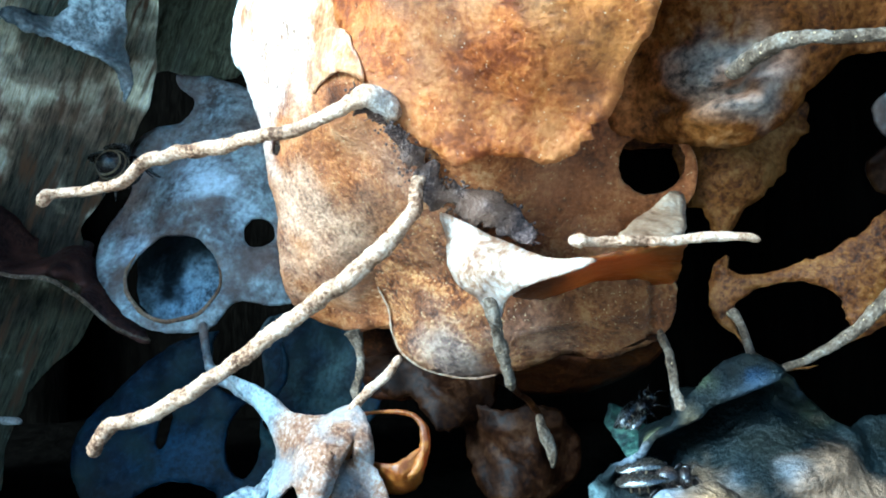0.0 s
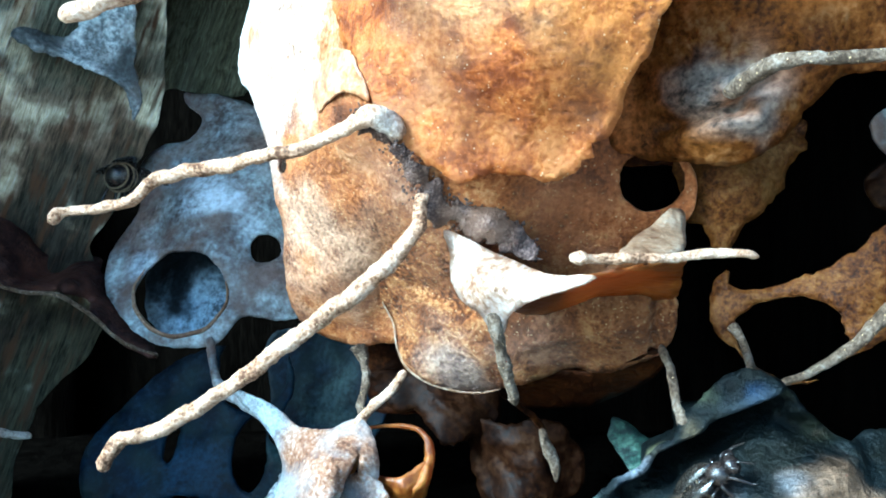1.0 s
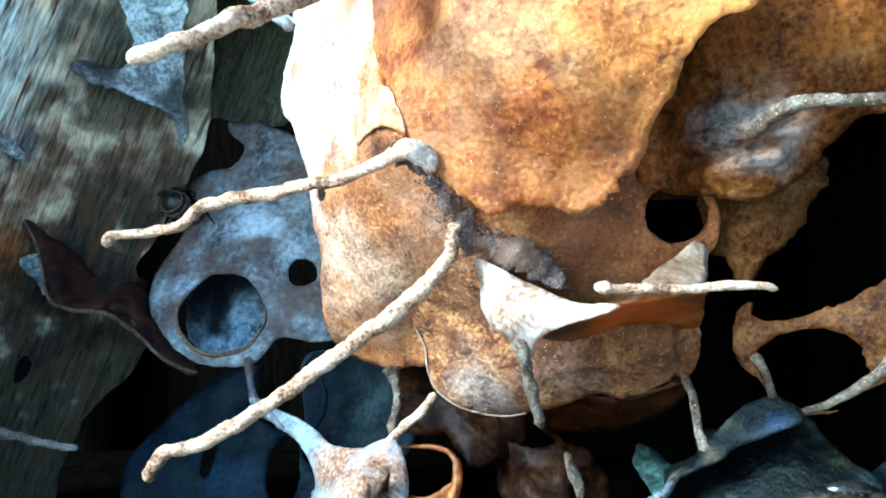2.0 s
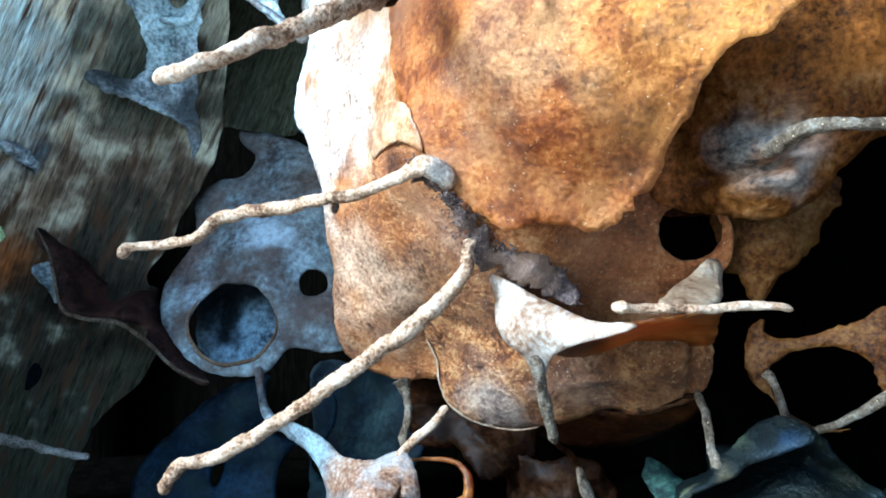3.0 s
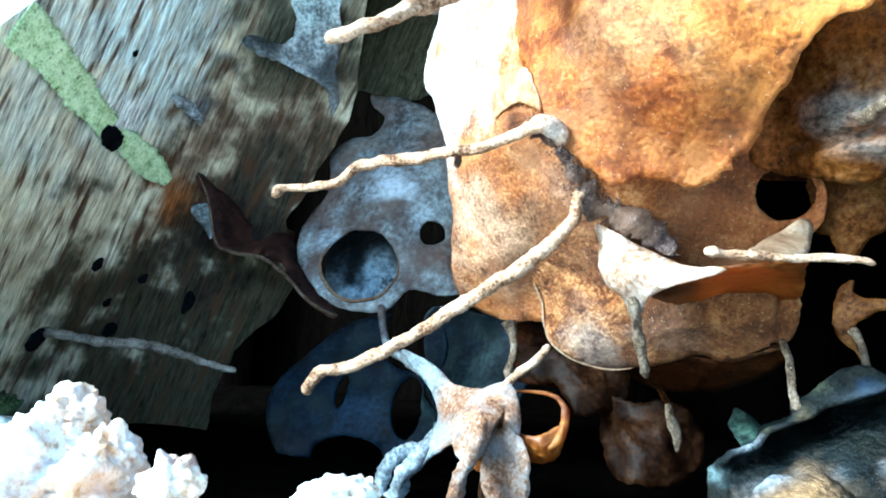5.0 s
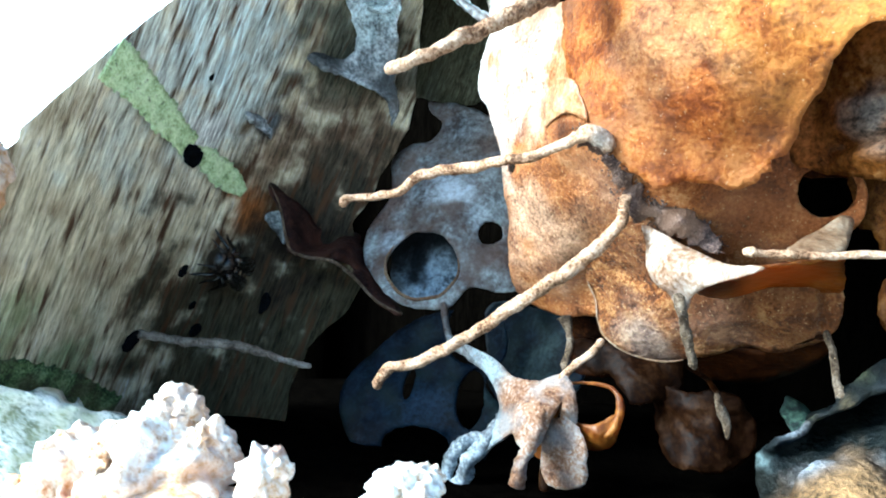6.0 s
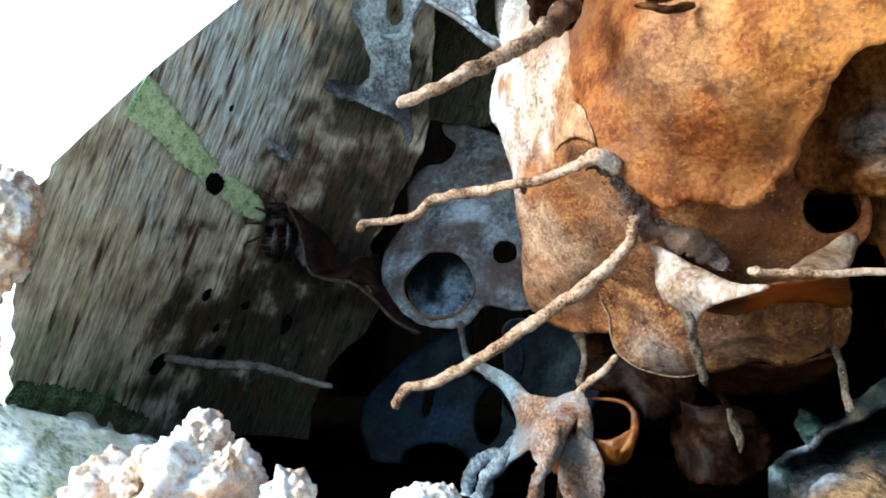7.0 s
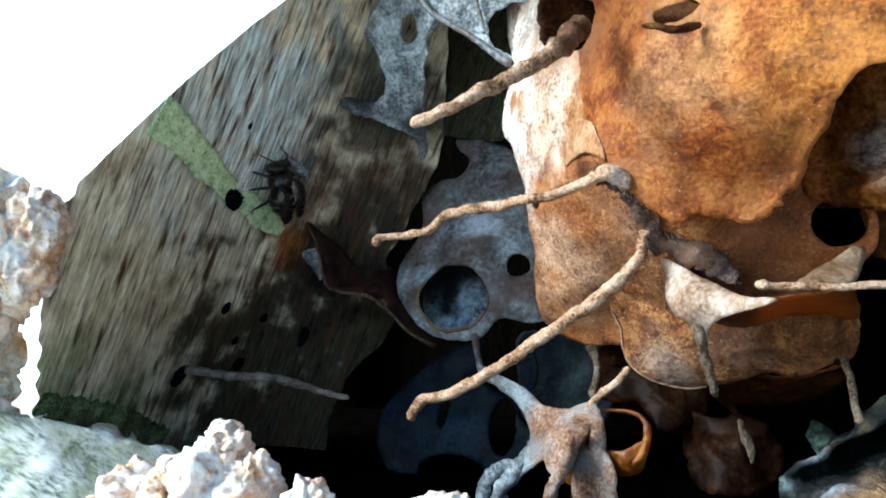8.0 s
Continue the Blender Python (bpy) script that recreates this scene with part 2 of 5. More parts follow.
LINING = material("deep_amber_wax", [(0.05, 0.013, 0.002), (0.13, 0.038, 0.004), (0.24, 0.083, 0.009), (0.38, 0.16, 0.025)], rough=0.4, grain=(120, 900), bump=0.6, through_light=0.28, through_colour=(0.75, 0.24, 0.02))
# Brown wax copied darker, mainly to stand in for shade on the far web.
DRAB = material("drab_brown_wax", [(0.007435, 0.00177, 0.0002276), (0.03186, 0.009605, 0.001183), (0.06106, 0.02276, 0.003414), (0.09559, 0.04653, 0.01274)], rough=0.5, grain=(170, 1400), bump=0.8, spec=0.08)
DIRTY = material("dirty_grey_wax", [(0.04063, 0.04875, 0.05525), (0.1463, 0.1706, 0.195), (0.39, 0.4306, 0.4713), (0.7475, 0.8125, 0.8775)], rough=0.5, grain=(170, 1200), bump=0.7, tint=((0.05, 0.04, 0.035), 90, 0.5, 0.8), patches=[((0.42, 0.50, 0.54), 1.3, 0.9, (-7.04, 15.3, 5.95)), ((0.40, 0.46, 0.50), 0.9, 0.8, (-6.67, 15.2, 6.7)), ((0.010, 0.011, 0.013), 1.0, 0.9, (-8.1, 15.0, 4.45)), ((0.010, 0.011, 0.013), 0.7, 0.8, (-6.44, 15.7, 3.9))])
MOSS = material("dark_moss", [(0.01584, 0.02904, 0.00924), (0.0594, 0.1056, 0.03168), (0.1452, 0.2244, 0.0792), (0.3168, 0.396, 0.198)], rough=0.9, spread=0.7, tint=((0.06, 0.045, 0.022), 150, 0.5, 0.7), grain=(250, 2000), bump=1.0)
# Brown wax lightened, with the sun's glare painted in as patches.
LIT_BROWN = material("sun_lightened_wax", [(0.144, 0.0495, 0.0144), (0.261, 0.108, 0.036), (0.36, 0.189, 0.081), (0.468, 0.324, 0.198)], rough=0.4, grain=(150, 1200), bump=0.5, through_light=0.12, spread=1.2, tint=((0.40, 0.27, 0.19), 95, 0.52, 0.5), patches=PAINTED_SUN)
GRIT = material("sandy_grit", [(0.01337, 0.007128, 0.006089), (0.04084, 0.02376, 0.01993), (0.0891, 0.05643, 0.04705), (0.2525, 0.1782, 0.1494)], rough=0.6, grain=(450, 2600), bump=1.0, spec=0.2, tint=((0.09, 0.045, 0.022), 150, 0.5, 0.7))
# Besides stains, patches paint shade low and at the back, skylight at upper front.
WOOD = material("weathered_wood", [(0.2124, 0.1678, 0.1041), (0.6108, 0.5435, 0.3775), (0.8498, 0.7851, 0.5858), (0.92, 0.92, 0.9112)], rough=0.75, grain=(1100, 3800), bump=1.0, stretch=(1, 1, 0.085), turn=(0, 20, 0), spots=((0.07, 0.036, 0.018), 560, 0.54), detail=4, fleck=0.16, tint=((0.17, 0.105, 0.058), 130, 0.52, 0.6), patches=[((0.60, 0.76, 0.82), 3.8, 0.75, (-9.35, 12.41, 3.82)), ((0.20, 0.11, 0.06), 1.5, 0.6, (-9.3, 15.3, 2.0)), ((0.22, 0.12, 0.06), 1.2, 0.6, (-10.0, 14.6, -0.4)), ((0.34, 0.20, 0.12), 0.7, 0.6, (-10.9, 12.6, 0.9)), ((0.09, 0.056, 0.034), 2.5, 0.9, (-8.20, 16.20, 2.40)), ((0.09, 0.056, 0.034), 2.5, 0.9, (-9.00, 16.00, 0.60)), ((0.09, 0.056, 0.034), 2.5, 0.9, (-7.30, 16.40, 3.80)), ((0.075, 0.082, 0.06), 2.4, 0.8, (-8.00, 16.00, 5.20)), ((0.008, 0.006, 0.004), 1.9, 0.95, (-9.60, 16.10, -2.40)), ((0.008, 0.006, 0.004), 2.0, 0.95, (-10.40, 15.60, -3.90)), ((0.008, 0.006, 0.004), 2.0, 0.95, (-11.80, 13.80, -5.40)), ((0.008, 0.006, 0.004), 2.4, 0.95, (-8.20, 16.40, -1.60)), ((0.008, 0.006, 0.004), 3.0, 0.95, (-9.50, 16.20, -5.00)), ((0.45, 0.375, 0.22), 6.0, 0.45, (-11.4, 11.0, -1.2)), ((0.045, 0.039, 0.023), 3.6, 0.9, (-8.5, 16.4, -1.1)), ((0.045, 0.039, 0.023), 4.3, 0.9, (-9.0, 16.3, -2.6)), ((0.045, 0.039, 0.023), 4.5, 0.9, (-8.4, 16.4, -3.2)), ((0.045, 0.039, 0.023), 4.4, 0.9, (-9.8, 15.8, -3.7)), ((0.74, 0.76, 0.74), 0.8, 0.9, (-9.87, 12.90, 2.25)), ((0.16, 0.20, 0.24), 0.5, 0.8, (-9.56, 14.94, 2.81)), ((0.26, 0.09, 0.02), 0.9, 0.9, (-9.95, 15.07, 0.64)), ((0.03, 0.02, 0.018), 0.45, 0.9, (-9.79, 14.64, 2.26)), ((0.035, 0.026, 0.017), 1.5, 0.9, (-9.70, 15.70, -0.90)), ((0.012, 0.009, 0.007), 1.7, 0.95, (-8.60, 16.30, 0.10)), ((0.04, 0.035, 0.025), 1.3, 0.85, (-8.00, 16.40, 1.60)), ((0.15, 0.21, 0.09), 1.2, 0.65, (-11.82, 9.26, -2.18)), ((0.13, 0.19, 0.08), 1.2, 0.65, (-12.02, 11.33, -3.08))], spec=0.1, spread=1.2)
# Near-black colour stands in for the deep shade of the hollow.
INNER_SHADE = material("inner_shade_black", [(0.0005, 0.0004, 0.0003), (0.0009, 0.0007, 0.00055), (0.0015, 0.0012, 0.0009), (0.0025, 0.002, 0.0015)], rough=0.95, spec=0.0, grain=(200, 1500), bump=0.8, stretch=(1, 1, 0.2))
LEDGE = material("mossy_wood", [(0.14, 0.16, 0.12), (0.46, 0.50, 0.44), (0.74, 0.76, 0.70), (0.86, 0.86, 0.83)], rough=0.8, grain=(300, 1500), bump=1.0, stretch=(0.12, 1, 1), turn=(0, 24, 0), spread=0.8, tint=((0.36, 0.37, 0.17), 140, 0.52, 0.6))
GREEN = material("green_paint", [(0.2125, 0.3125, 0.125), (0.45, 0.6, 0.3), (0.625, 0.775, 0.4625), (0.775, 0.875, 0.625)], rough=0.8, grain=(400, 2000), bump=1.0, spots=((0.06, 0.08, 0.04), 900, 0.62))
CRUMB = material("pale_crumbly_resin", [(0.42, 0.20, 0.08), (0.74, 0.60, 0.45), (0.87, 0.83, 0.77), (0.91, 0.90, 0.87)], rough=0.85, grain=(200, 1300), bump=1.0, tint=((0.60, 0.29, 0.10), 110, 0.51, 0.75), spots=((0.30, 0.16, 0.12), 260, 0.6))
BOUNCE_GROUND = material("pale_bounce_ground", [(0.32, 0.29, 0.24), (0.42, 0.38, 0.32), (0.50, 0.46, 0.39), (0.58, 0.54, 0.47)], rough=0.9, grain=(20, 200), bump=0.5)
# Black for the sheet that makes the slit look dark inside.
SLIT_SHADE = material("slit_shade_black", [(0.004, 0.003, 0.002), (0.010, 0.007, 0.005), (0.025, 0.015, 0.01), (0.06, 0.035, 0.025)], rough=0.7, bump=0.5, spec=0.04)
TAN = material("tan_wax", [(0.06, 0.027, 0.012), (0.135, 0.076, 0.039), (0.215, 0.137, 0.08), (0.34, 0.26, 0.185)], rough=0.5, grain=(150, 1500), bump=0.6, through_light=0.1)
WEATHERED = material("weathered_pillar", [(0.04725, 0.0375, 0.02993), (0.1339, 0.1095, 0.08906), (0.2205, 0.1875, 0.1568), (0.3308, 0.3, 0.2636)], rough=0.6, grain=(300, 2200), bump=0.9, spec=0.2)
# Rusty brown, also used where shade is put into the colour.
RUST = material("rust_and_shade_wax", [(0.00255, 0.00085, 0.000255), (0.0085, 0.002295, 0.00051), (0.0204, 0.00595, 0.00119), (0.051, 0.017, 0.003825)], rough=0.6, grain=(120, 1400), bump=0.6, spec=0.04)
PLUM = material("dark_plum_wax", [(0.004752, 0.002916, 0.002754), (0.01188, 0.005832, 0.005967), (0.02614, 0.01264, 0.01102), (0.0594, 0.02722, 0.01836)], rough=0.6, grain=(120, 1400), bump=0.5, spec=0.1, tint=((0.075, 0.032, 0.022), 130, 0.52, 0.7))
PIT = material("pit_black", [(0.0016, 0.0016, 0.002), (0.0032, 0.0036, 0.0044), (0.0048, 0.0056, 0.0072), (0.008, 0.008, 0.01)], rough=0.9, spec=0.0)
# Darker copy of the log wood; the shade behind is in its colour.
OLIVE = material("shade_painted_olive_wood", [(0.022, 0.020, 0.011), (0.045, 0.042, 0.024), (0.07, 0.066, 0.04), (0.11, 0.105, 0.07)], rough=0.8, grain=(500, 2000), bump=0.8, stretch=(1, 1, 0.1), turn=(0, 20, 0), spec=0.1)
TEAL = material("mossy_resin", [(0.001, 0.004, 0.004), (0.005, 0.014, 0.012), (0.022, 0.045, 0.034), (0.07, 0.11, 0.08)], rough=0.5, spread=0.8, grain=(260, 1200), bump=0.8)
# Darkened amber; its two patches paint the shade inside the funnel's hollow.
UNDERSIDE = material("shade_painted_amber", [(0.014, 0.004, 0.0006), (0.05, 0.014, 0.0018), (0.12, 0.038, 0.005), (0.24, 0.10, 0.016)], rough=0.4, grain=(140, 900), bump=0.7, through_light=0.2, through_colour=(0.9, 0.33, 0.025), spread=0.9, spec=0.2, patches=[((0.016, 0.005, 0.001), 0.7, 0.95, (1.5, 10.3, -0.55)), ((0.02, 0.006, 0.001), 0.8, 0.9, (2.2, 11.3, -0.6))])
# Near-black with one pale blue patch painting the light inside the hole.
HOLE_LIGHT = material("light_painted_wax", [(0.0024, 0.003, 0.0048), (0.0048, 0.006, 0.0084), (0.0084, 0.0108, 0.0144), (0.018, 0.0216, 0.027)], rough=0.4, grain=(90, 900), bump=0.4, spec=0.2, patches=[((0.34, 0.42, 0.52), 1.25, 0.95, (-5.3, 16.9, -1.3))])

CM = 0.01


# ---- builders ----
def thing(name, label, category, group="", kind=""):
    return tagged(new(name), label, category, group, kind)


def finish(name, verts, faces, mat, parent=None, label="", smooth=True):
    me = bpy.data.meshes.new(name)
    me.from_pydata([tuple(c * CM for c in v) for v in verts], [], faces)
    me.materials.append(mat)
    if smooth:
        me.polygons.foreach_set("use_smooth", [True] * len(me.polygons))
    me.update()
    ob = new(name, me)
    if parent:
        ob.parent = parent
    return tagged(ob, label)


def curve_through(points, step, closed=False):
    """Points at even small steps along a smooth curve through the given ones (any number of coordinates)."""
    p = np.array(points, float)
    n, res = len(p), []
    for i in range(n if closed else n - 1):
        if closed:
            a, b, c, d = p[(i - 1) % n], p[i], p[(i + 1) % n], p[(i + 2) % n]
        else:
            a, b, c, d = p[max(i - 1, 0)], p[i], p[i + 1], p[min(i + 2, n - 1)]
        k = max(2, int(np.linalg.norm((c - b)[:3]) / step))
        for t in np.arange(k) / k:
            res.append(0.5 * (2 * b + (c - a) * t + (2 * a - 5 * b + 4 * c - d) * t * t + (3 * b - a - 3 * c + d) * t ** 3))
    if not closed:
        res.append(p[-1])
    return np.array(res)


def plate(controls, stiff=0.02):
    """The smooth bending surface y(x, z) through the controls (thin plate)."""
    c = np.array(controls, float)
    q, y = c[:, [0, 2]], c[:, 1]

    def kernel(r2):
        return 0.5 * r2 * np.log(r2 + 1e-9)
    n = len(q)
    k = kernel(((q[:, None] - q[None]) ** 2).sum(2)) + stiff * np.eye(n)
    a = np.zeros((n + 3, n + 3))
    a[:n, :n], a[:n, n], a[n, :n] = k, 1, 1
    a[:n, n + 1:], a[n + 1:, :n] = q, q.T
    w = np.linalg.lstsq(a, np.r_[y, 0, 0, 0], rcond=None)[0]

    def depth(pts):
        pts = np.asarray(pts, float)
        return kernel(((pts[:, None] - q[None]) ** 2).sum(2)) @ w[:n] + w[n] + pts @ w[n + 1:]
    return depth


def inside(pts, loop):
    x, z = pts[:, 0], pts[:, 1]
    res = np.zeros(len(pts), bool)
    for (x0, z0), (x1, z1) in zip(loop, np.roll(loop, -1, 0)):
        cross = ((z0 > z) != (z1 > z))
        with np.errstate(divide="ignore", invalid="ignore"):
            res ^= cross & (x < (x1 - x0) * (z - z0) / (z1 - z0) + x0)
    return res


def wavy(p, scale, amount, seed=0.0):
    return amount * noise.noise(Vector((p[0] * scale + seed, p[1] * scale + 3.1 * seed, seed * 1.7)))


def sheet(name, rim, mat, parent=None, inner=(), holes=(), thick=0.06, rough=0.05, step=0.11, jag=0.03, label="", stiff=0.02, seed=None, ridges=(), rims=()):
    """A thin wax sheet: its rim, further places on it, and holes (x, z, half width, half height, turn), in cm.
    ridges: (x0, z0, x1, z1, width, height) folds that stand towards the opening."""
    from mathutils.geometry import delaunay_2d_cdt
    seed = seed if seed is not None else 1.0 + 0.37 * len(bpy.data.objects)
    depth = plate(list(rim) + list(inner), stiff)
    outer = curve_through(rim, step * 0.75, True)[:, [0, 2]]
    loops = [outer]
    for h in holes:
        x, z, a, b, turn = h
        k = max(10, int(2 * math.pi * max(a, b) / (step * 0.7)))
        ang = np.arange(k) / k * 2 * math.pi
        wob = np.array([1 + 0.10 * noise.noise(Vector((math.cos(g), math.sin(g), seed + x))) for g in ang])
        c, s = math.cos(radians(turn)), math.sin(radians(turn))
        u, v = a * np.cos(ang) * wob, b * np.sin(ang) * wob
        loops.append(np.stack([x + u * c - v * s, z + u * s + v * c], 1))
    for i, lp in enumerate(loops):
        loops[i] = lp + np.array([[wavy(p, 2.5, jag * 1.3, seed) + wavy(p, 9, jag, seed + 5), wavy(p, 2.5, jag * 1.3, seed + 9) + wavy(p, 9, jag, seed + 14)] for p in lp])
    lo, hi = loops[0].min(0), loops[0].max(0)
    gx, gz = np.meshgrid(np.arange(lo[0], hi[0], step), np.arange(lo[1], hi[1], step * 0.87))
    gx = gx + (np.arange(gx.shape[0]) % 2)[:, None] * step / 2
    grid = np.stack([gx.ravel(), gz.ravel()], 1)
    keep = inside(grid, loops[0])
    for lp in loops[1:]:
        keep &= ~inside(grid, lp)
    every = np.concatenate(loops)
    grid = grid[keep]
    if len(grid):
        near = np.array([((every - g) ** 2).sum(1).min() for g in grid])
        grid = grid[near > (step * 0.5) ** 2]
    pts = np.concatenate([every, grid])
    edges, at = [], 0
    for lp in loops:
        n = len(lp)
        edges += [(at + i, at + (i + 1) % n) for i in range(n)]
        at += n
    v2, _, tris, _, _, _ = delaunay_2d_cdt([Vector(p) for p in pts], edges, [], 0, 1e-6)
    p2 = np.array([tuple(v) for v in v2])
    mid = np.array([p2[list(f)].mean(0) for f in tris])
    ok = inside(mid, loops[0])
    for lp in loops[1:]:
        ok &= ~inside(mid, lp)
    y = depth(p2)
    y = y + np.array([wavy(p, 0.55, rough * 2.5, seed) + wavy(p, 1.6, rough, seed + 3) + wavy(p, 5, rough * 0.35, seed + 7) for p in p2])
    for x0, z0, x1, z1, width, height in ridges:
        d = np.array([x1 - x0, z1 - z0])
        t = np.clip(((p2 - (x0, z0)) @ d) / (d @ d), 0, 1)
        dist = np.linalg.norm(p2 - (np.array([x0, z0]) + t[:, None] * d), axis=1)
        y = y - height * np.exp(-(dist / width) ** 2)
    faces = []
    for f, good in zip(tris, ok):
        if good:
            a, b, c = (p2[i] for i in f)
            turn = (b[0] - a[0]) * (c[1] - a[1]) - (b[1] - a[1]) * (c[0] - a[0])
            faces.append(tuple(f) if turn > 0 else tuple(f)[::-1])
    used = sorted({i for f in faces for i in f})
    index = {j: i for i, j in enumerate(used)}
    ob = finish(name, [(p2[j][0], y[j], p2[j][1]) for j in used], [tuple(index[i] for i in f) for f in faces], mat, parent, label)
    solid = ob.modifiers.new("thickness", "SOLIDIFY")
    solid.thickness, solid.offset = thick * CM, -1
    for i, a0, a1, r, rim_mat in rims:
        lp = loops[1 + i]
        k0, k1 = int(a0 / 360 * len(lp)), int(a1 / 360 * len(lp))
        q = np.array([lp[k % len(lp)] for k in range(k0, k1 + 1, 3)])
        d = np.array([y[((p2 - a) ** 2).sum(1).argmin()] for a in q]) - r * 0.2
        taper = np.sin(np.linspace(0.12, math.pi - 0.12, len(q))) ** 0.5
        tube("rim", [(a, y0, b, r * f) for (a, b), y0, f in zip(q, d, taper)], rim_mat, parent, "thickened brown rim of the hole")
    return ob


def tube(name, points, mat, parent=None, label="", lumps=0.13, sides=16, step=0.04, seed=None):
    """A pillar through (x, y, z, radius), with an uneven skin and closed, rounded ends."""
    seed = seed if seed is not None else 2.0 + 0.61 * len(bpy.data.objects)
    c = curve_through(points, step)
    verts, faces = [], []
    n = len(c)
    side = None
    for i in range(n):
        d = Vector(c[min(i + 1, n - 1)][:3] - c[max(i - 1, 0)][:3]).normalized()
        if side is None:
            side = d.orthogonal().normalized()
        side = (side - d * side.dot(d)).normalized()
        up = d.cross(side)
        end = min(i, n - 1 - i)
        r0 = max(c[i][3], 0.004) * (1 if end > 2 else (0.45, 0.78, 0.93)[end])
        wob = Vector((noise.noise(Vector((i * 0.12, seed, 0))), noise.noise(Vector((i * 0.12, seed, 7))), noise.noise(Vector((i * 0.12, seed, 13))))) * r0 * 0.35
        for k in range(sides):
            a = 2 * math.pi * k / sides
            o = side * math.cos(a) + up * math.sin(a)
            q = Vector(c[i][:3])
            r = r0 * 0.80 * (1 + lumps * 1.8 * noise.noise(q * 5 + o * 0.8 + Vector((seed, 0, 0))) + lumps * 1.2 * noise.noise(q * 13 + o * 1.2 + Vector((0, seed, 0))) + lumps * 0.7 * noise.noise(q * 30 + o * 2 + Vector((0, seed, 0))))
            verts.append(tuple(q + wob + o * r))
    for i in range(n - 1):
        for k in range(sides):
            a, b = i * sides + k, i * sides + (k + 1) % sides
            faces.append((a, b, b + sides, a + sides))
    faces.append(tuple(range(sides))[::-1])
    faces.append(tuple((n - 1) * sides + k for k in range(sides)))
    return finish(name, verts, faces, mat, parent, label)


def boulder(name, centre, size, mat, parent=None, seed=0.0, detail=4, crag=0.35, label=""):
    """A crumbly lump: a ball of many facets pushed in and out at three scales."""
    bm = bmesh.new()
    bmesh.ops.create_icosphere(bm, subdivisions=detail, radius=1)
    for v in bm.verts:
        d = v.co.copy()
        k = 1 + crag * noise.noise(d * 1.6 + Vector((seed, 0, 0))) + crag * 0.7 * noise.noise(d * 4 + Vector((0, seed, 0))) + crag * 0.25 * noise.noise(d * 9 + Vector((0, 0, seed)))
        v.co = Vector([(c + s * e * k) * CM for c, s, e in zip(centre, size, d)])
    me = bpy.data.meshes.new(name)
    bm.to_mesh(me)
    bm.free()
    me.materials.append(mat)
    me.polygons.foreach_set("use_smooth", [True] * len(me.polygons))
    ob = new(name, me)
    if parent:
        ob.parent = parent
    return tagged(ob, label)


# ---- the hollow log ----
# plan of the wall's inner face at z = 0, from the opening to the back: x, y, lean
WALL = [(-11.05, 7.4, 0.38), (-10.95, 10, 0.38), (-10.8, 12, 0.38), (-10.55, 14, 0.38), (-10.0, 15.4, 0.34), (-8.9, 16.2, 0.24), (-7.5, 16.5, 0.1), (-5.5, 16.7, 0.0)]
wall_curve = curve_through([(x, y, k * 10) for x, y, k in WALL], 0.1)


def on_wall(s, z):
    """The wall's inner face at s (0 to 1 along the plan) and height z."""
    i = min(max(s, 0), 1) * (len(wall_curve) - 1)
    a = wall_curve[int(i)]
    b = wall_curve[min(int(i) + 1, len(wall_curve) - 1)]
    x, y, k = a + (b - a) * (i - int(i))
    return Vector((x + k / 10 * z, y, z))


def s_at_y(y):
    return float(np.interp(y, wall_curve[:, 1], np.arange(len(wall_curve)) / (len(wall_curve) - 1)))


def s_at_x(x):
    return float(np.interp(x, wall_curve[:, 0], np.arange(len(wall_curve)) / (len(wall_curve) - 1)))


FRONT = [(-6, 14.4), (-4.8, 13.4), (-4.15, 11.8), (-3.6, 10.2), (-3.1, 8.95), (-1.66, 8.54), (-0.04, 7.86), (1.63, 8.03), (3.43, 9.43), (5.52, 11.3), (6.4, 12.2), (8, 14.0), (9.0, 14.8)]
BACK = [(-6, -8.4), (-3, -8.2), (-2.1, -7.5), (-1.3, -7.1), (-0.6, -7.3), (0.4, -7.5), (1.1, -7.2), (1.7, -7.0), (2.3, -6.6), (3.0, -6.3), (3.8, -6.1), (5, -6.2), (9, -6.0)]


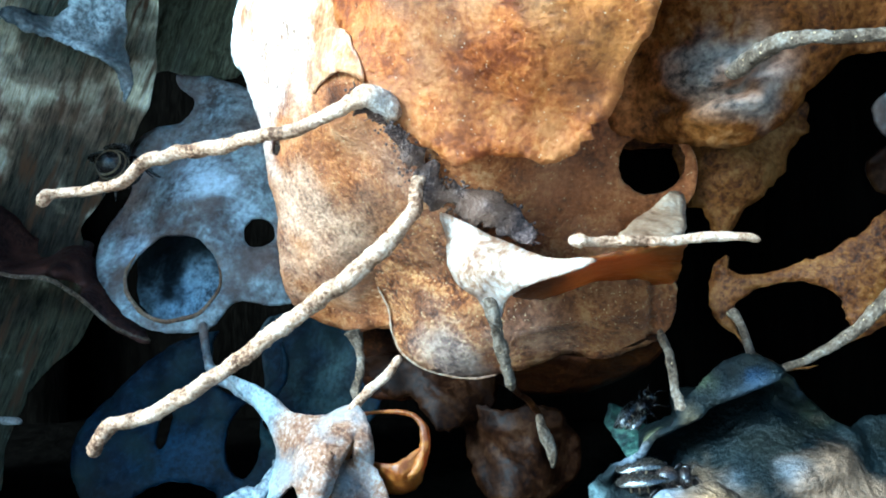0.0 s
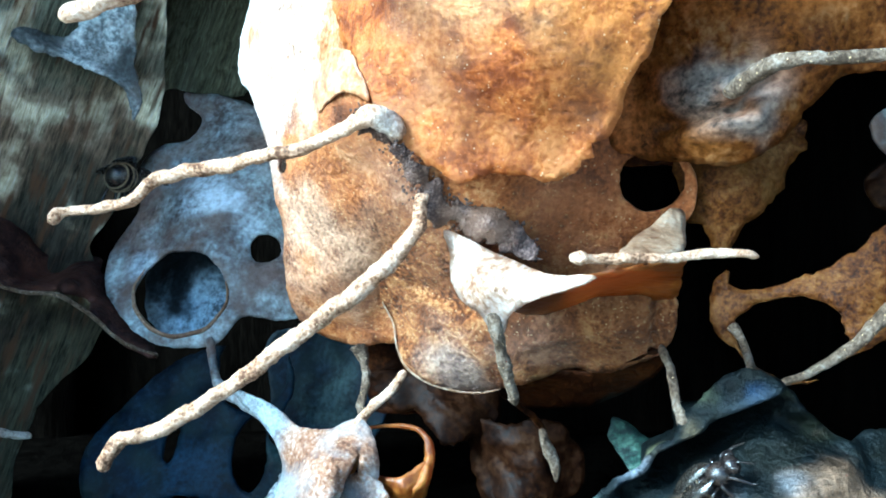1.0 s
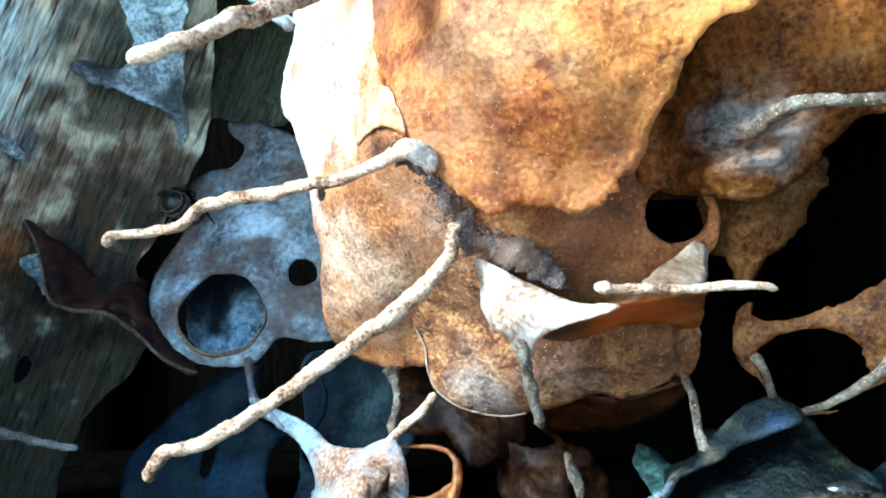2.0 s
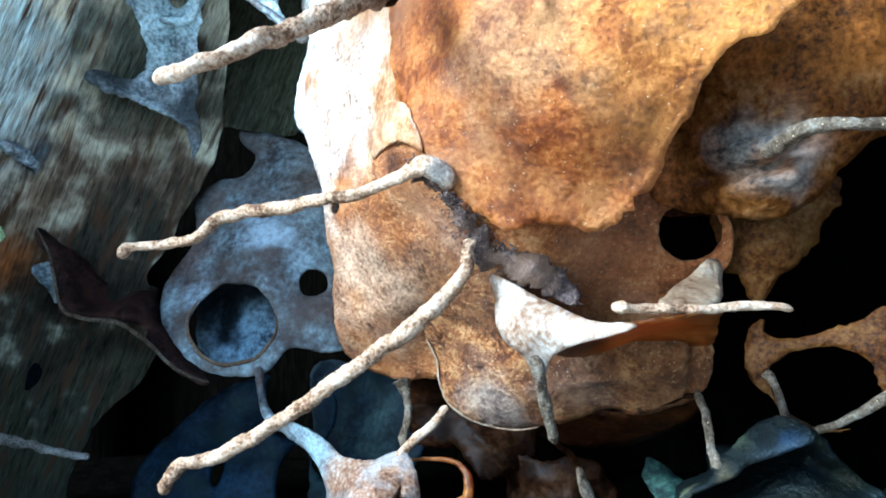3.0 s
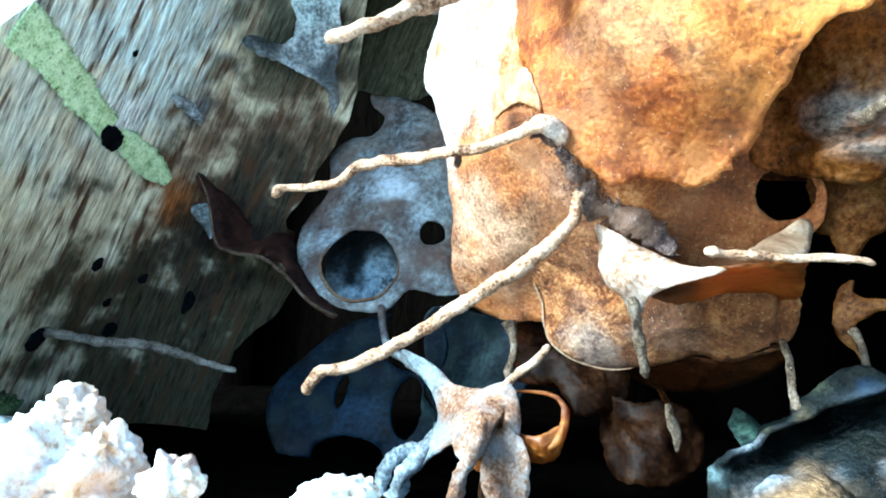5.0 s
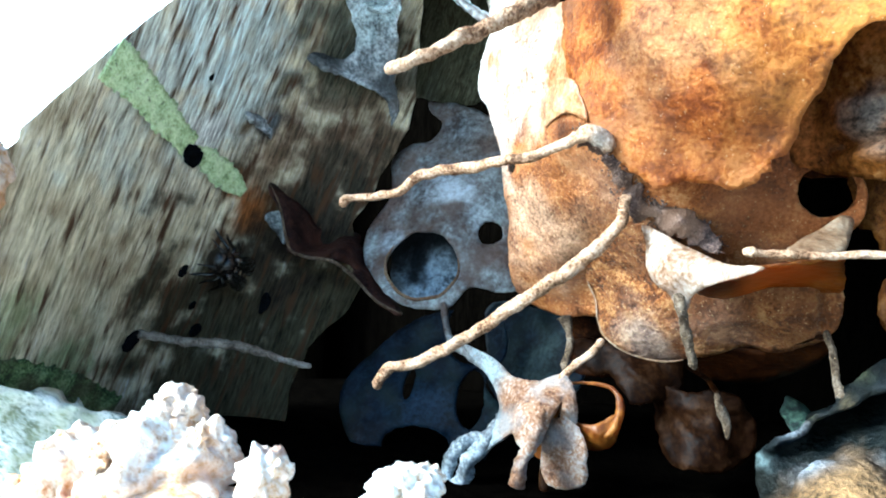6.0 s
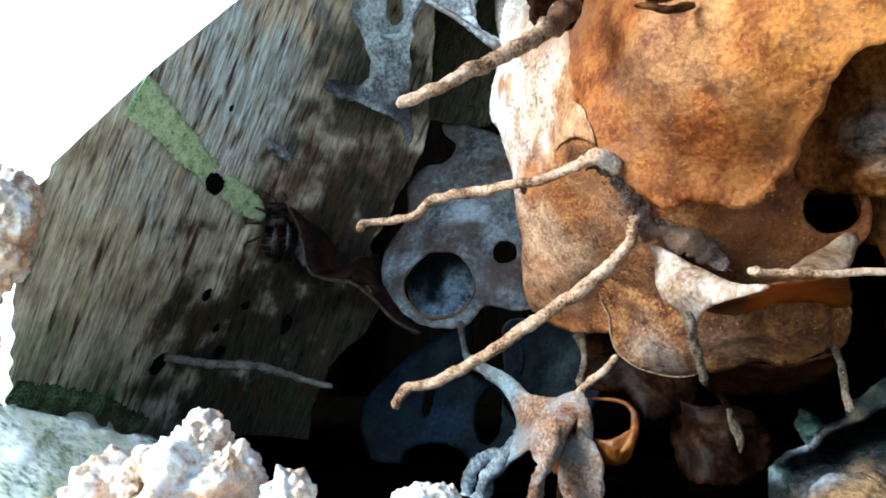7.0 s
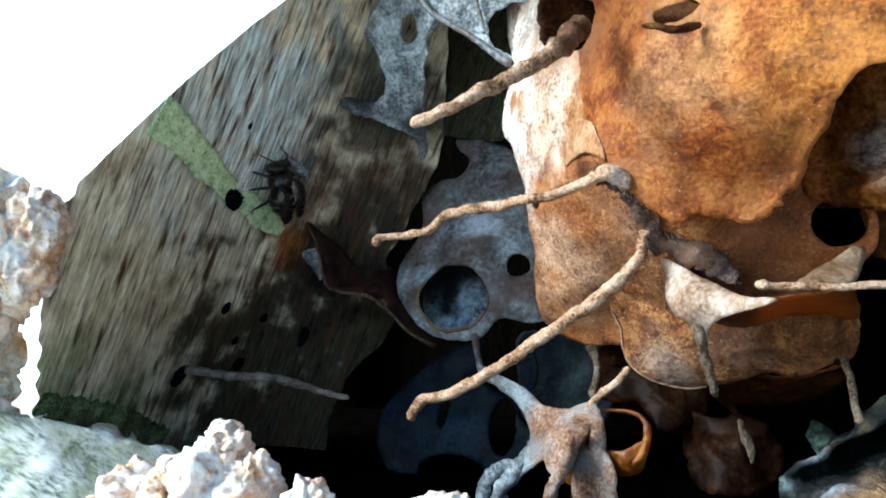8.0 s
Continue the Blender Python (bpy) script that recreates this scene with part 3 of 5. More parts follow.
def build_wall():
    rows, cols = 220, 170
    verts, faces = [], []
    for i in range(rows + 1):
        z = -6 + 15 * i / rows
        y0 = np.interp(z, [a for a, _ in FRONT], [b for _, b in FRONT])
        if z < 1.6:
            y0 += 0.22 * noise.noise(Vector((z * 1.3, 4, 0))) + 0.12 * noise.noise(Vector((z * 4, 4, 3)))
        s0, s1 = s_at_y(y0), s_at_x(np.interp(z, [a for a, _ in BACK], [b for _, b in BACK]) + 0.15 * noise.noise(Vector((z * 1.1, 9, 1))))
        for j in range(cols + 1):
            s = s0 + (s1 - s0) * j / cols
            p = on_wall(s, z)
            groove = noise.noise(Vector((s * 55 + z * 0.25, z * 0.35, 2))) * 0.05 + noise.noise(Vector((s * 18, z * 0.5, 8))) * 0.06
            verts.append((p.x + groove, p.y - groove * 0.6, p.z))
    for i in range(rows):
        for j in range(cols):
            a = i * (cols + 1) + j
            faces.append((a, a + 1, a + cols + 2, a + cols + 1))
    n = len(verts)
    verts += [(x - 0.9, y + 1.3, z + 0.1) for x, y, z in verts]
    faces += [tuple(i + n for i in f)[::-1] for f in faces]
    w = cols + 1
    for i in range(rows):
        for j, flip in ((0, 1), (cols, 0)):
            a, b = i * w + j, (i + 1) * w + j
            faces.append((a, b, b + n, a + n) if flip else (a, a + n, b + n, b))
    for j in range(cols):
        for i, flip in ((0, 0), (rows, 1)):
            a, b = i * w + j, i * w + j + 1
            faces.append((a, b, b + n, a + n) if flip else (a, a + n, b + n, b))
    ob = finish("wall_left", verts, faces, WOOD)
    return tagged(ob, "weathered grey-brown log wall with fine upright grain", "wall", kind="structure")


wall_left = build_wall()


def slab(name, x0, x1, y0, y1, z0, z1, mat, label, category, uneven=0.15, slope=0.0):
    bm = bmesh.new()
    bmesh.ops.create_cube(bm, size=1)
    bmesh.ops.subdivide_edges(bm, edges=bm.edges[:], cuts=14, use_grid_fill=True)
    for v in bm.verts:
        p = Vector((x0 + (v.co.x + 0.5) * (x1 - x0), y0 + (v.co.y + 0.5) * (y1 - y0), z0 + (v.co.z + 0.5) * (z1 - z0)))
        d = Vector((noise.noise(p * 0.5), noise.noise(p * 0.5 + Vector((9, 0, 0))), noise.noise(p * 0.5 + Vector((0, 9, 0))))) * uneven
        v.co = (p + d) * CM
    for v in bm.verts:
        v.co.z -= slope * (v.co.y - y0 * CM)
    me = bpy.data.meshes.new(name)
    bm.to_mesh(me)
    bm.free()
    me.materials.append(mat)
    me.polygons.foreach_set("use_smooth", [True] * len(me.polygons))
    return tagged(new(name, me), label, category, kind="structure")


# Slabs added around the nest to block light and fill gaps with black.
slab("wall_back", -11, 12, 23.5, 25, -6.5, 10.5, INNER_SHADE, "near-black backing added behind the nest for deep shade", "wall")
slab("wall_corner", -24, -10.7, 22.5, 24, -6.5, 2.5, INNER_SHADE, "near-black plug added behind the log wall for deep shade", "wall")
slab("wall_right", 9.5, 11, 6, 24, -6.5, 10.5, INNER_SHADE, "unseen near-black side wall added to keep skylight off", "wall")
slab("floor", -14, 11, 6.5, 24, -6.5, -5.0, INNER_SHADE, "near-black floor added under the nest, shade in its colour", "floor")
slab("ceiling", -8.5, 11, 6.0, 24, 9.2, 10.5, INNER_SHADE, "unseen near-black slab added above the nest to block light", "ceiling")
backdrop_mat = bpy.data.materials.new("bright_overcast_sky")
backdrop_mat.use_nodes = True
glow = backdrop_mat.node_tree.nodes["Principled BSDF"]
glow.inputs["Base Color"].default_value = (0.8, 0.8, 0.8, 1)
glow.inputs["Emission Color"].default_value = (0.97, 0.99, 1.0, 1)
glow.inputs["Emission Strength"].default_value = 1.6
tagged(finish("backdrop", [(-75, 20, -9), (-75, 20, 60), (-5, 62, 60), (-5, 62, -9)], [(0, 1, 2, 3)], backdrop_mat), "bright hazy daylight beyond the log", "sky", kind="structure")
# Ground added out of view; its pale colour bounces sun onto the log wall.
tagged(finish("ground", [(-300000, -300000, -9), (300000, -300000, -9), (300000, 300000, -9), (-300000, 300000, -9)], [(0, 1, 2, 3)], BOUNCE_GROUND), "unseen pale ground added to bounce light onto the log", "ground", kind="structure")
# Added out of view to shade the folds at the right.
slab("overhang", 2.9, 9.6, 7.2, 23.6, 5.2, 9.3, INNER_SHADE, "unseen near-black slab added low over the nest to shade it", "ceiling", uneven=0.3)


LEDGE_RIM = [(-14.15, 7.4, -2.37), (-12.05, 7.9, -2.74), (-10.9, 8.3, -2.92), (-10.19, 8.8, -3.20), (-9.49, 9.2, -3.48), (-8.89, 9.6, -3.78), (-8.55, 9.0, -4.89), (-9.95, 8.2, -5.43), (-11.43, 7.2, -5.28), (-12.96, 6.6, -5.27)]
tagged(sheet("trim", LEDGE_RIM, LEDGE, thick=0.6, rough=0.12, step=0.12, jag=0.05, seed=4.0), "mossy weathered wooden ledge lit from outside", "ledge", kind="structure")


def band_on_wall(name, line, widths, mat, label, category, lift=0.03, parent=None):
    """A flat strip that follows the wall: line of (y, z), width across."""
    c = curve_through([(y, z, w) for (y, z), w in zip(line, widths)], 0.035)
    verts, faces = [], []
    m = 6
    for i, (y, z, w) in enumerate(c):
        d = c[min(i + 1, len(c) - 1)][:2] - c[max(i - 1, 0)][:2]
        d = d / np.linalg.norm(d)
        side = np.array([-d[1], d[0]])
        w2 = w * (1 + 0.3 * noise.noise(Vector((i * 0.2, y, 0))) + 0.22 * noise.noise(Vector((i * 0.5, 5 + z, 0))))
        for k in range(m + 1):
            q = np.array([y, z]) + side * w2 * (k / m - 0.5) * 2
            p = on_wall(s_at_y(q[0]), q[1])
            verts.append((p.x + lift + 0.05, p.y - lift, p.z))
    for i in range(len(c) - 1):
        for k in range(m):
            a = i * (m + 1) + k
            faces.append((a, a + 1, a + m + 2, a + m + 1))
    ob = finish(name, verts, faces, mat, parent)
    solid = ob.modifiers.new("thickness", "SOLIDIFY")
    solid.thickness, solid.offset = 0.05 * CM, 0
    return tagged(ob, label, category)


stripe = thing("green_stripe", "pale green flaking paint stripe on the log wall", "paint")
band_on_wall("paint_strip", [(9.35, 3.1), (10.2, 2.85), (11.6, 2.25), (12.5, 1.88)], [0.42, 0.37, 0.30, 0.24], GREEN, "", "", parent=stripe)
band_on_wall("paint_strip", [(12.7, 1.82), (13.1, 1.72), (13.8, 1.45), (14.4, 1.22), (14.8, 1.02)], [0.10, 0.22, 0.31, 0.24, 0.10], GREEN, "yellowish green end of the stripe", "", parent=stripe)


knot = band_on_wall("knot_hole", [(12.32, 1.820), (12.34, 1.812), (12.42, 1.784), (12.53, 1.742), (12.65, 1.700), (12.77, 1.658), (12.88, 1.616), (12.96, 1.588), (12.98, 1.580)], [0.02, 0.09, 0.18, 0.23, 0.25, 0.23, 0.18, 0.09, 0.02], PIT, "round dark knot hole in the painted stripe", "knot hole", lift=0.05)
for y, z, r in ((13.9, -1.0, 0.14), (15.2, -1.3, 0.11), (14.6, -1.9, 0.10), (12.3, 3.4, 0.07)):
    band_on_wall("wood_pit", [(y - r * 0.5, z - r), (y - r * 0.1, z - r * 0.3), (y + r * 0.1, z + r * 0.4), (y + r * 0.5, z + r)], [r * 0.3, r * 0.9, r * 0.6, r * 0.2], PIT, "dark worm-eaten pit in the log wall", "pit", lift=0.0)
for line, widths in (([(15.98, -2.12), (16.0, -1.95), (16.0, -1.72), (15.98, -1.55)], [0.015, 0.05, 0.06, 0.015]), ([(13.0, -2.95), (13.03, -2.82), (13.1, -2.62), (13.13, -2.45)], [0.06, 0.17, 0.2, 0.05]), ([(14.9, -2.75), (14.92, -2.65), (14.95, -2.5), (14.97, -2.4)], [0.03, 0.1, 0.12, 0.03])):
    band_on_wall("wood_pit", line, widths, PIT, "dark worm-eaten pit in the log wall", "pit", lift=0.02)
band_on_wall("moss_line", [(8.9, -2.75), (10.2, -3.2), (11.8, -3.75), (13.4, -4.4)], [0.22, 0.34, 0.36, 0.24], MOSS, "dark green moss along the foot of the log wall", "moss", lift=0.01)


# ---- pillars ----
def loose(name, points, mat, label, category="pillar", group="wax pillars", **more):
    ob = tube(name, points, mat, **more)
    return tagged(ob, label, category, group)


# ---- the central brown pot ----
pot = thing("wax_pot", "brown amber wax pot with torn papery flaps and pillars", "wax pot")
pot.location = (0, 0, 0)
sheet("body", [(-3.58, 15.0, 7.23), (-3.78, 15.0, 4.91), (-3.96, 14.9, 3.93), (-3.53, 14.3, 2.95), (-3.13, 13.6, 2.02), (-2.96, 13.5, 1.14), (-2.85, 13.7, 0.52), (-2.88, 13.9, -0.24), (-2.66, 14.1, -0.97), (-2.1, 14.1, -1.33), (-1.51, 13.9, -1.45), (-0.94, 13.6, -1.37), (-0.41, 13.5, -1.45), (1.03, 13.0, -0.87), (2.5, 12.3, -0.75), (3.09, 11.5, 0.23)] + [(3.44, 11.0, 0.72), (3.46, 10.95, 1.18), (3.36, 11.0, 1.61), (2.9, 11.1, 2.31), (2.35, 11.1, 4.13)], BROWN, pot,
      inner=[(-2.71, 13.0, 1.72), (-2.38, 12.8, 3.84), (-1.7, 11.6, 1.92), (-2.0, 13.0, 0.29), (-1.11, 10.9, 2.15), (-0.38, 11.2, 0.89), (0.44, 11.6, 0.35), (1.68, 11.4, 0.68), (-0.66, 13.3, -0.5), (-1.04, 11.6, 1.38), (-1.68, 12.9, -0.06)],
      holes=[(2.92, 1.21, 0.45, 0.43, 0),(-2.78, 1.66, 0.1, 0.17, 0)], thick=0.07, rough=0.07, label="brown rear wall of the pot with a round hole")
# Added sheet that stands in for the shade inside the slit.
sheet("backing", [(-3.17, 14.4, 2.24), (-2.39, 13.6, 2.27), (-2.05, 13.7, 0.92), (-2.36, 14.2, 0.42), (-2.85, 14.4, 0.54), (-3.07, 14.5, 1.46)], SLIT_SHADE, pot, thick=0.05, rough=0.05, label="black sheet added behind the slit as its shade")
sheet("pale_side", [(-3.56, 14.8, 7.15), (-3.75, 14.8, 4.86), (-3.93, 14.7, 3.89), (-3.52, 14.1, 2.92), (-3.05, 13.75, 2.0), (-2.7, 13.5, 1.8), (-2.25, 13.0, 1.8), (-1.85, 12.4, 2.0), (-1.55, 12.0, 2.1), (-1.3, 11.6, 2.15), (-1.05, 11.2, 2.2), (-1.34, 10.95, 2.99), (-1.6, 11.3, 4.03), (-1.67, 11.5, 4.95), (-1.54, 11.5, 5.81)], LIT_BROWN, pot,
      inner=[(-2.56, 12.5, 3.43), (-2.86, 13.0, 4.5), (-2.01, 11.8, 3.83)], thick=0.05, rough=0.1, jag=0.05, label="side of the pot with sunlight painted into its colour")
sheet("torn_flap", [(-1.93, 11.62, 2.28), (-1.98, 11.66, 2.62), (-1.93, 11.68, 2.92), (-1.68, 11.28, 3.12), (-1.33, 10.72, 2.95), (-1.16, 10.56, 2.57), (-1.08, 10.52, 2.22), (-1.24, 10.66, 2.35), (-1.52, 10.95, 2.47), (-1.76, 11.33, 2.40)], LIT_BROWN, pot, inner=[(-1.5, 10.95, 2.72)], thick=0.025, rough=0.03, step=0.05, jag=0.03, label="small torn flap over a brown hollow")
tube("pocket_rim", [(-1.08, 13.05, -0.62, 0.019), (-0.91, 13.05, -0.97, 0.019), (-0.83, 12.96, -1.38, 0.019), (-0.67, 12.95, -1.7, 0.019), (-0.36, 12.85, -1.92, 0.018), (0.05, 12.75, -2.04, 0.018), (0.51, 12.65, -2.07, 0.018), (0.85, 12.45, -1.98, 0.014)], TAN, pot, "thin pale rim of the pocket")
sheet("upper_flap", [(-1.5, 11.2, 5.7), (-1.69, 11.3, 4.46), (-1.5, 10.9, 3.19), (-1.13, 10.5, 2.4), (-0.81, 10.45, 1.89), (-0.27, 10.5, 1.4), (0.21, 10.5, 1.09), (0.62, 10.35, 1.24), (0.94, 10.2, 1.18), (1.37, 10.1, 1.1), (1.69, 10.0, 1.2), (1.74, 9.95, 1.36), (1.88, 9.9, 1.40), (1.83, 9.88, 1.55), (2.07, 9.78, 1.62), (2.12, 9.7, 1.8), (2.22, 9.4, 2.1), (2.38, 9.0, 2.54), (2.58, 8.7, 2.97), (2.82, 8.5, 3.27), (3.21, 8.4, 3.42), (3.31, 8.6, 4.42)], AMBER, pot,
      inner=[(-0.12, 9.6, 3.54), (1.16, 9.1, 2.93), (0.37, 9.9, 2.1), (1.61, 9.4, 2.28), (1.88, 8.7, 3.81)], holes=[(0.14, 4.56, 0.38, 0.18, 0)], thick=0.03, rough=0.09, jag=0.05, label="large amber flap with a ragged torn edge")
sheet("pocket", [(-1.04, 12.35, 0.25), (-0.88, 12.05, 0.32), (-0.62, 11.75, 0.55), (-0.3, 11.4, 0.78), (0.14, 11.3, 0.55), (0.73, 11.5, -0.1), (1.46, 11.6, -0.24), (2.39, 11.3, -0.23), (2.95, 11.0, -0.11), (3.21, 11.0, -0.23), (3.26, 11.2, -0.95), (3.1, 11.4, -1.29), (2.81, 11.7, -1.51), (2.37, 12.0, -1.67), (1.88, 12.2, -1.63), (1.46, 12.3, -1.77), (1.2, 12.3, -1.88), (0.86, 12.5, -1.99), (0.51, 12.7, -2.08), (0.05, 12.8, -2.05), (-0.36, 12.9, -1.93), (-0.67, 13.0, -1.71), (-0.84, 13.0, -1.38), (-0.92, 13.1, -0.97), (-1.09, 13.0, -0.62), (-1.12, 12.7, -0.15)], SPECKLED, pot,
      inner=[(-0.5, 12.0, 0.05), (0.1, 11.9, -0.3), (-0.21, 12.3, -1.05), (0.31, 12.2, -1.56), (1.62, 11.6, -1.07), (2.39, 11.3, -0.96), (2.85, 11.2, -0.95)], ridges=[(2.96, -0.35, 3.0, -1.25, 0.05, -0.22), (0.9, -0.6, 1.5, -0.35, 0.1, -0.15), (-0.5, -0.3, 0.4, -0.7, 0.12, -0.12), (1.2, -1.2, 2.7, -0.85, 0.1, 0.1)], thick=0.05, rough=0.06, label="speckled brown pocket with a pale rim")
sheet("funnel", [(-0.05, 10.9, 0.49), (0.22, 10.8, 0.41), (0.63, 10.5, 0.19), (1.02, 10.1, 0.01), (1.35, 9.4, -0.11), (1.69, 8.9, -0.11), (1.47, 9.1, -0.24), (1.17, 9.6, -0.39), (0.91, 10.0, -0.56), (0.79, 10.25, -0.72), (0.74, 10.4, -0.96), (0.61, 10.45, -0.93), (0.47, 10.5, -0.68), (0.21, 10.6, -0.48), (0.06, 10.7, -0.22), (0.05, 10.85, 0.12)], PALE, pot,
      inner=[(0.55, 10.1, -0.21), (0.82, 9.95, -0.35)], thick=0.05, rough=0.03, step=0.09, jag=0.015, label="pale curled funnel of thin wax")
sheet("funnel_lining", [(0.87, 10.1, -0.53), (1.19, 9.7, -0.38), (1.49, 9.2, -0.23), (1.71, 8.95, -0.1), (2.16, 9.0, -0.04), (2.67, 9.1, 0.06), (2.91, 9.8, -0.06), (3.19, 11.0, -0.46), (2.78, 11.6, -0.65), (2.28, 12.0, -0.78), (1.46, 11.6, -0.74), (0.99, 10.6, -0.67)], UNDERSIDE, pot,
      inner=[(2.15, 11.3, -0.41), (2.67, 10.8, -0.29)], thick=0.04, rough=0.12, step=0.09, label="amber translucent underside of the funnel with painted shade")
sheet("gusset", [(2.02, 9.1, 0.14), (2.3, 9.6, 0.32), (2.74, 10.2, 0.58), (3.07, 10.6, 0.78), (3.27, 10.7, 0.73), (3.16, 10.3, 0.49), (2.84, 9.3, 0.19), (2.35, 9.0, 0.11)], TAN, pot, thick=0.04, rough=0.03, step=0.08, jag=0.015, label="pale triangular web")
sheet("sand_seam", [(-1.16, 10.38, 2.16), (-0.94, 10.35, 2.09), (-0.71, 10.4, 1.78), (-0.37, 10.6, 1.29), (-0.07, 10.85, 0.98), (0.46, 11.15, 0.93), (0.91, 11.2, 0.66), (1.32, 11.2, 0.19), (0.97, 11.2, 0.14), (0.23, 11.1, 0.44), (-0.27, 11.0, 0.68), (-0.49, 10.9, 0.97), (-0.65, 10.75, 1.37), (-0.94, 10.5, 1.74), (-1.16, 10.45, 1.87)], GRIT, pot,
      inner=[(-0.76, 10.42, 1.72), (-0.44, 10.68, 1.18), (0.1, 10.95, 0.72), (0.6, 11.05, 0.56)], thick=0.05, rough=0.12, step=0.05, jag=0.16, label="seam of dark grit and resin")
SEAM = plate([(-1.05, 10.32, 2.07), (-0.76, 10.38, 1.78), (-0.46, 10.6, 1.21), (-0.07, 10.9, 0.83), (0.61, 11.05, 0.75), (1.2, 11.1, 0.21), (0.23, 11.0, 0.48)])


def grains():
    """Loose sand grains pressed into the seam."""
    line = curve_through([(-1.11, 10.4, 2.06, 0.12), (-0.81, 10.4, 1.8, 0.168), (-0.52, 10.6, 1.36, 0.2), (-0.27, 10.8, 0.97, 0.262), (0.22, 11.0, 0.72, 0.283), (0.81, 11.1, 0.53, 0.262), (1.25, 11.1, 0.2, 0.12)], 0.02)
    verts, faces = [], []
    rnd = random.Random(5)
    ico = bmesh.new()
    bmesh.ops.create_icosphere(ico, subdivisions=1, radius=1)
    shape = [v.co.copy() for v in ico.verts]
    tris = [tuple(v.index for v in f.verts) for f in ico.faces]
    ico.free()
    for _ in range(620):
        x, y, z, w = line[rnd.randrange(len(line))]
        x, z = x + rnd.gauss(0, w * 0.5), z + rnd.gauss(0, w * 0.5)
        y = float(SEAM([(x, z)])[0]) - 0.01
        r = rnd.uniform(0.010, 0.028)
        n = len(verts)
        verts += [(x + c.x * r * rnd.uniform(0.7, 1.2), y + c.y * r, z + c.z * r * rnd.uniform(0.7, 1.2)) for c in shape]
        faces += [tuple(i + n for i in f) for f in tris]
    ob = finish("sand_grain", verts, faces, GRIT, pot, "dark and glassy sand grains", smooth=False)
    ob["kind"] = "stuff"


grains()
tube("pillar", [(-0.66, 10.55, 1.70, 0.16), (-0.80, 10.40, 1.90, 0.21), (-0.98, 10.26, 1.95, 0.19), (-1.20, 10.35, 1.90, 0.14), (-1.57, 10.6, 1.78, 0.112), (-2.25, 11.0, 1.62, 0.117), (-2.96, 11.3, 1.53, 0.131), (-3.71, 11.6, 1.43, 0.136), (-4.33, 11.7, 1.33, 0.126), (-4.68, 11.7, 1.03, 0.116), (-5.18, 11.75, 0.88, 0.105), (-5.76, 11.8, 0.83, 0.095), (-5.95, 11.8, 0.76, 0.131), (-6.02, 11.78, 0.63, 0.131)], PEG, pot, "pale knobbly pillar with a broken tip")
tube("pillar", [(-0.18, 10.9, 1.13, 0.142), (-0.35, 10.8, 0.94, 0.121), (-0.37, 10.6, 0.56, 0.129), (-0.67, 10.5, 0.15, 0.149), (-1.09, 10.4, -0.26, 0.169), (-1.57, 10.35, -0.63, 0.15), (-2.15, 10.3, -1.06, 0.141), (-2.76, 10.3, -1.5, 0.133), (-3.32, 10.3, -1.9, 0.134), (-3.85, 10.3, -2.17, 0.125), (-4.29, 10.3, -2.28, 0.126), (-4.5, 10.3, -2.5, 0.126), (-4.55, 10.3, -2.71, 0.116)], PEG, pot, "pale knobbly pillar with a bent tip")
sheet("root_patch", [(-2.07, 9.6, 4.97), (-2.03, 9.3, 4.29), (-1.88, 9.2, 4.02), (-1.63, 9.4, 4.1), (-1.34, 9.7, 4.19), (-1.27, 10.0, 4.57), (-1.38, 10.2, 5.13)], RUST, pot, thick=0.1, rough=0.08, jag=0.05, step=0.08, label="dark brown patch where a pillar starts")
tube("pillar", [(-0.37, 9.0, 4.2, 0.046), (-0.1, 8.8, 4.11, 0.071), (0.24, 8.8, 4.05, 0.088), (0.54, 9.1, 4.19, 0.072)], DRAB, pot, "short brown stub on the flap")
tube("pillar", [(-1.45, 9.9, 4.56, 0.233), (-1.58, 9.0, 4.03, 0.228), (-1.86, 8.3, 3.54, 0.174), (-2.23, 8.0, 3.24, 0.154), (-2.65, 7.6, 2.9, 0.142), (-3.07, 7.3, 2.6, 0.123), (-3.38, 7.2, 2.44, 0.115), (-3.62, 7.2, 2.36, 0.099)], PEG, pot, "thick pale pillar with a blunt broken tip")
tube("pillar", [(1.4, 8.75, 0.1, 0.094), (1.5, 8.7, 0.1, 0.106), (1.66, 8.75, 0.08, 0.069), (1.99, 8.8, 0.08, 0.082), (2.33, 8.9, 0.08, 0.07), (2.74, 9.0, 0.11, 0.071), (3.16, 9.1, 0.14, 0.072), (3.44, 9.15, 0.15, 0.059), (3.69, 9.2, 0.11, 0.053)], PEG, pot, "pale pillar with a swollen knob end", lumps=0.16)
tube("pillar", [(0.61, 10.4, -0.65, 0.163), (0.65, 10.35, -0.85, 0.126), (0.72, 10.45, -1.11, 0.105), (0.8, 10.55, -1.42, 0.106), (0.9, 10.7, -1.74, 0.092), (0.96, 10.85, -1.93, 0.062)], ASH, pot, "grey-brown pillar hanging from the funnel", lumps=0.24)
# This length is coloured dark where the pillar runs into shade.
tube("pillar_tip", [(0.87, 10.66, -1.63, 0.07), (0.93, 10.8, -1.83, 0.07), (1.02, 10.95, -1.98, 0.05), (1.22, 11.3, -2.17, 0.055), (1.39, 11.6, -2.4, 0.06), (1.47, 11.7, -2.6, 0.06)], RUST, pot, "thin lower length of the pillar, darkened in colour for shade")
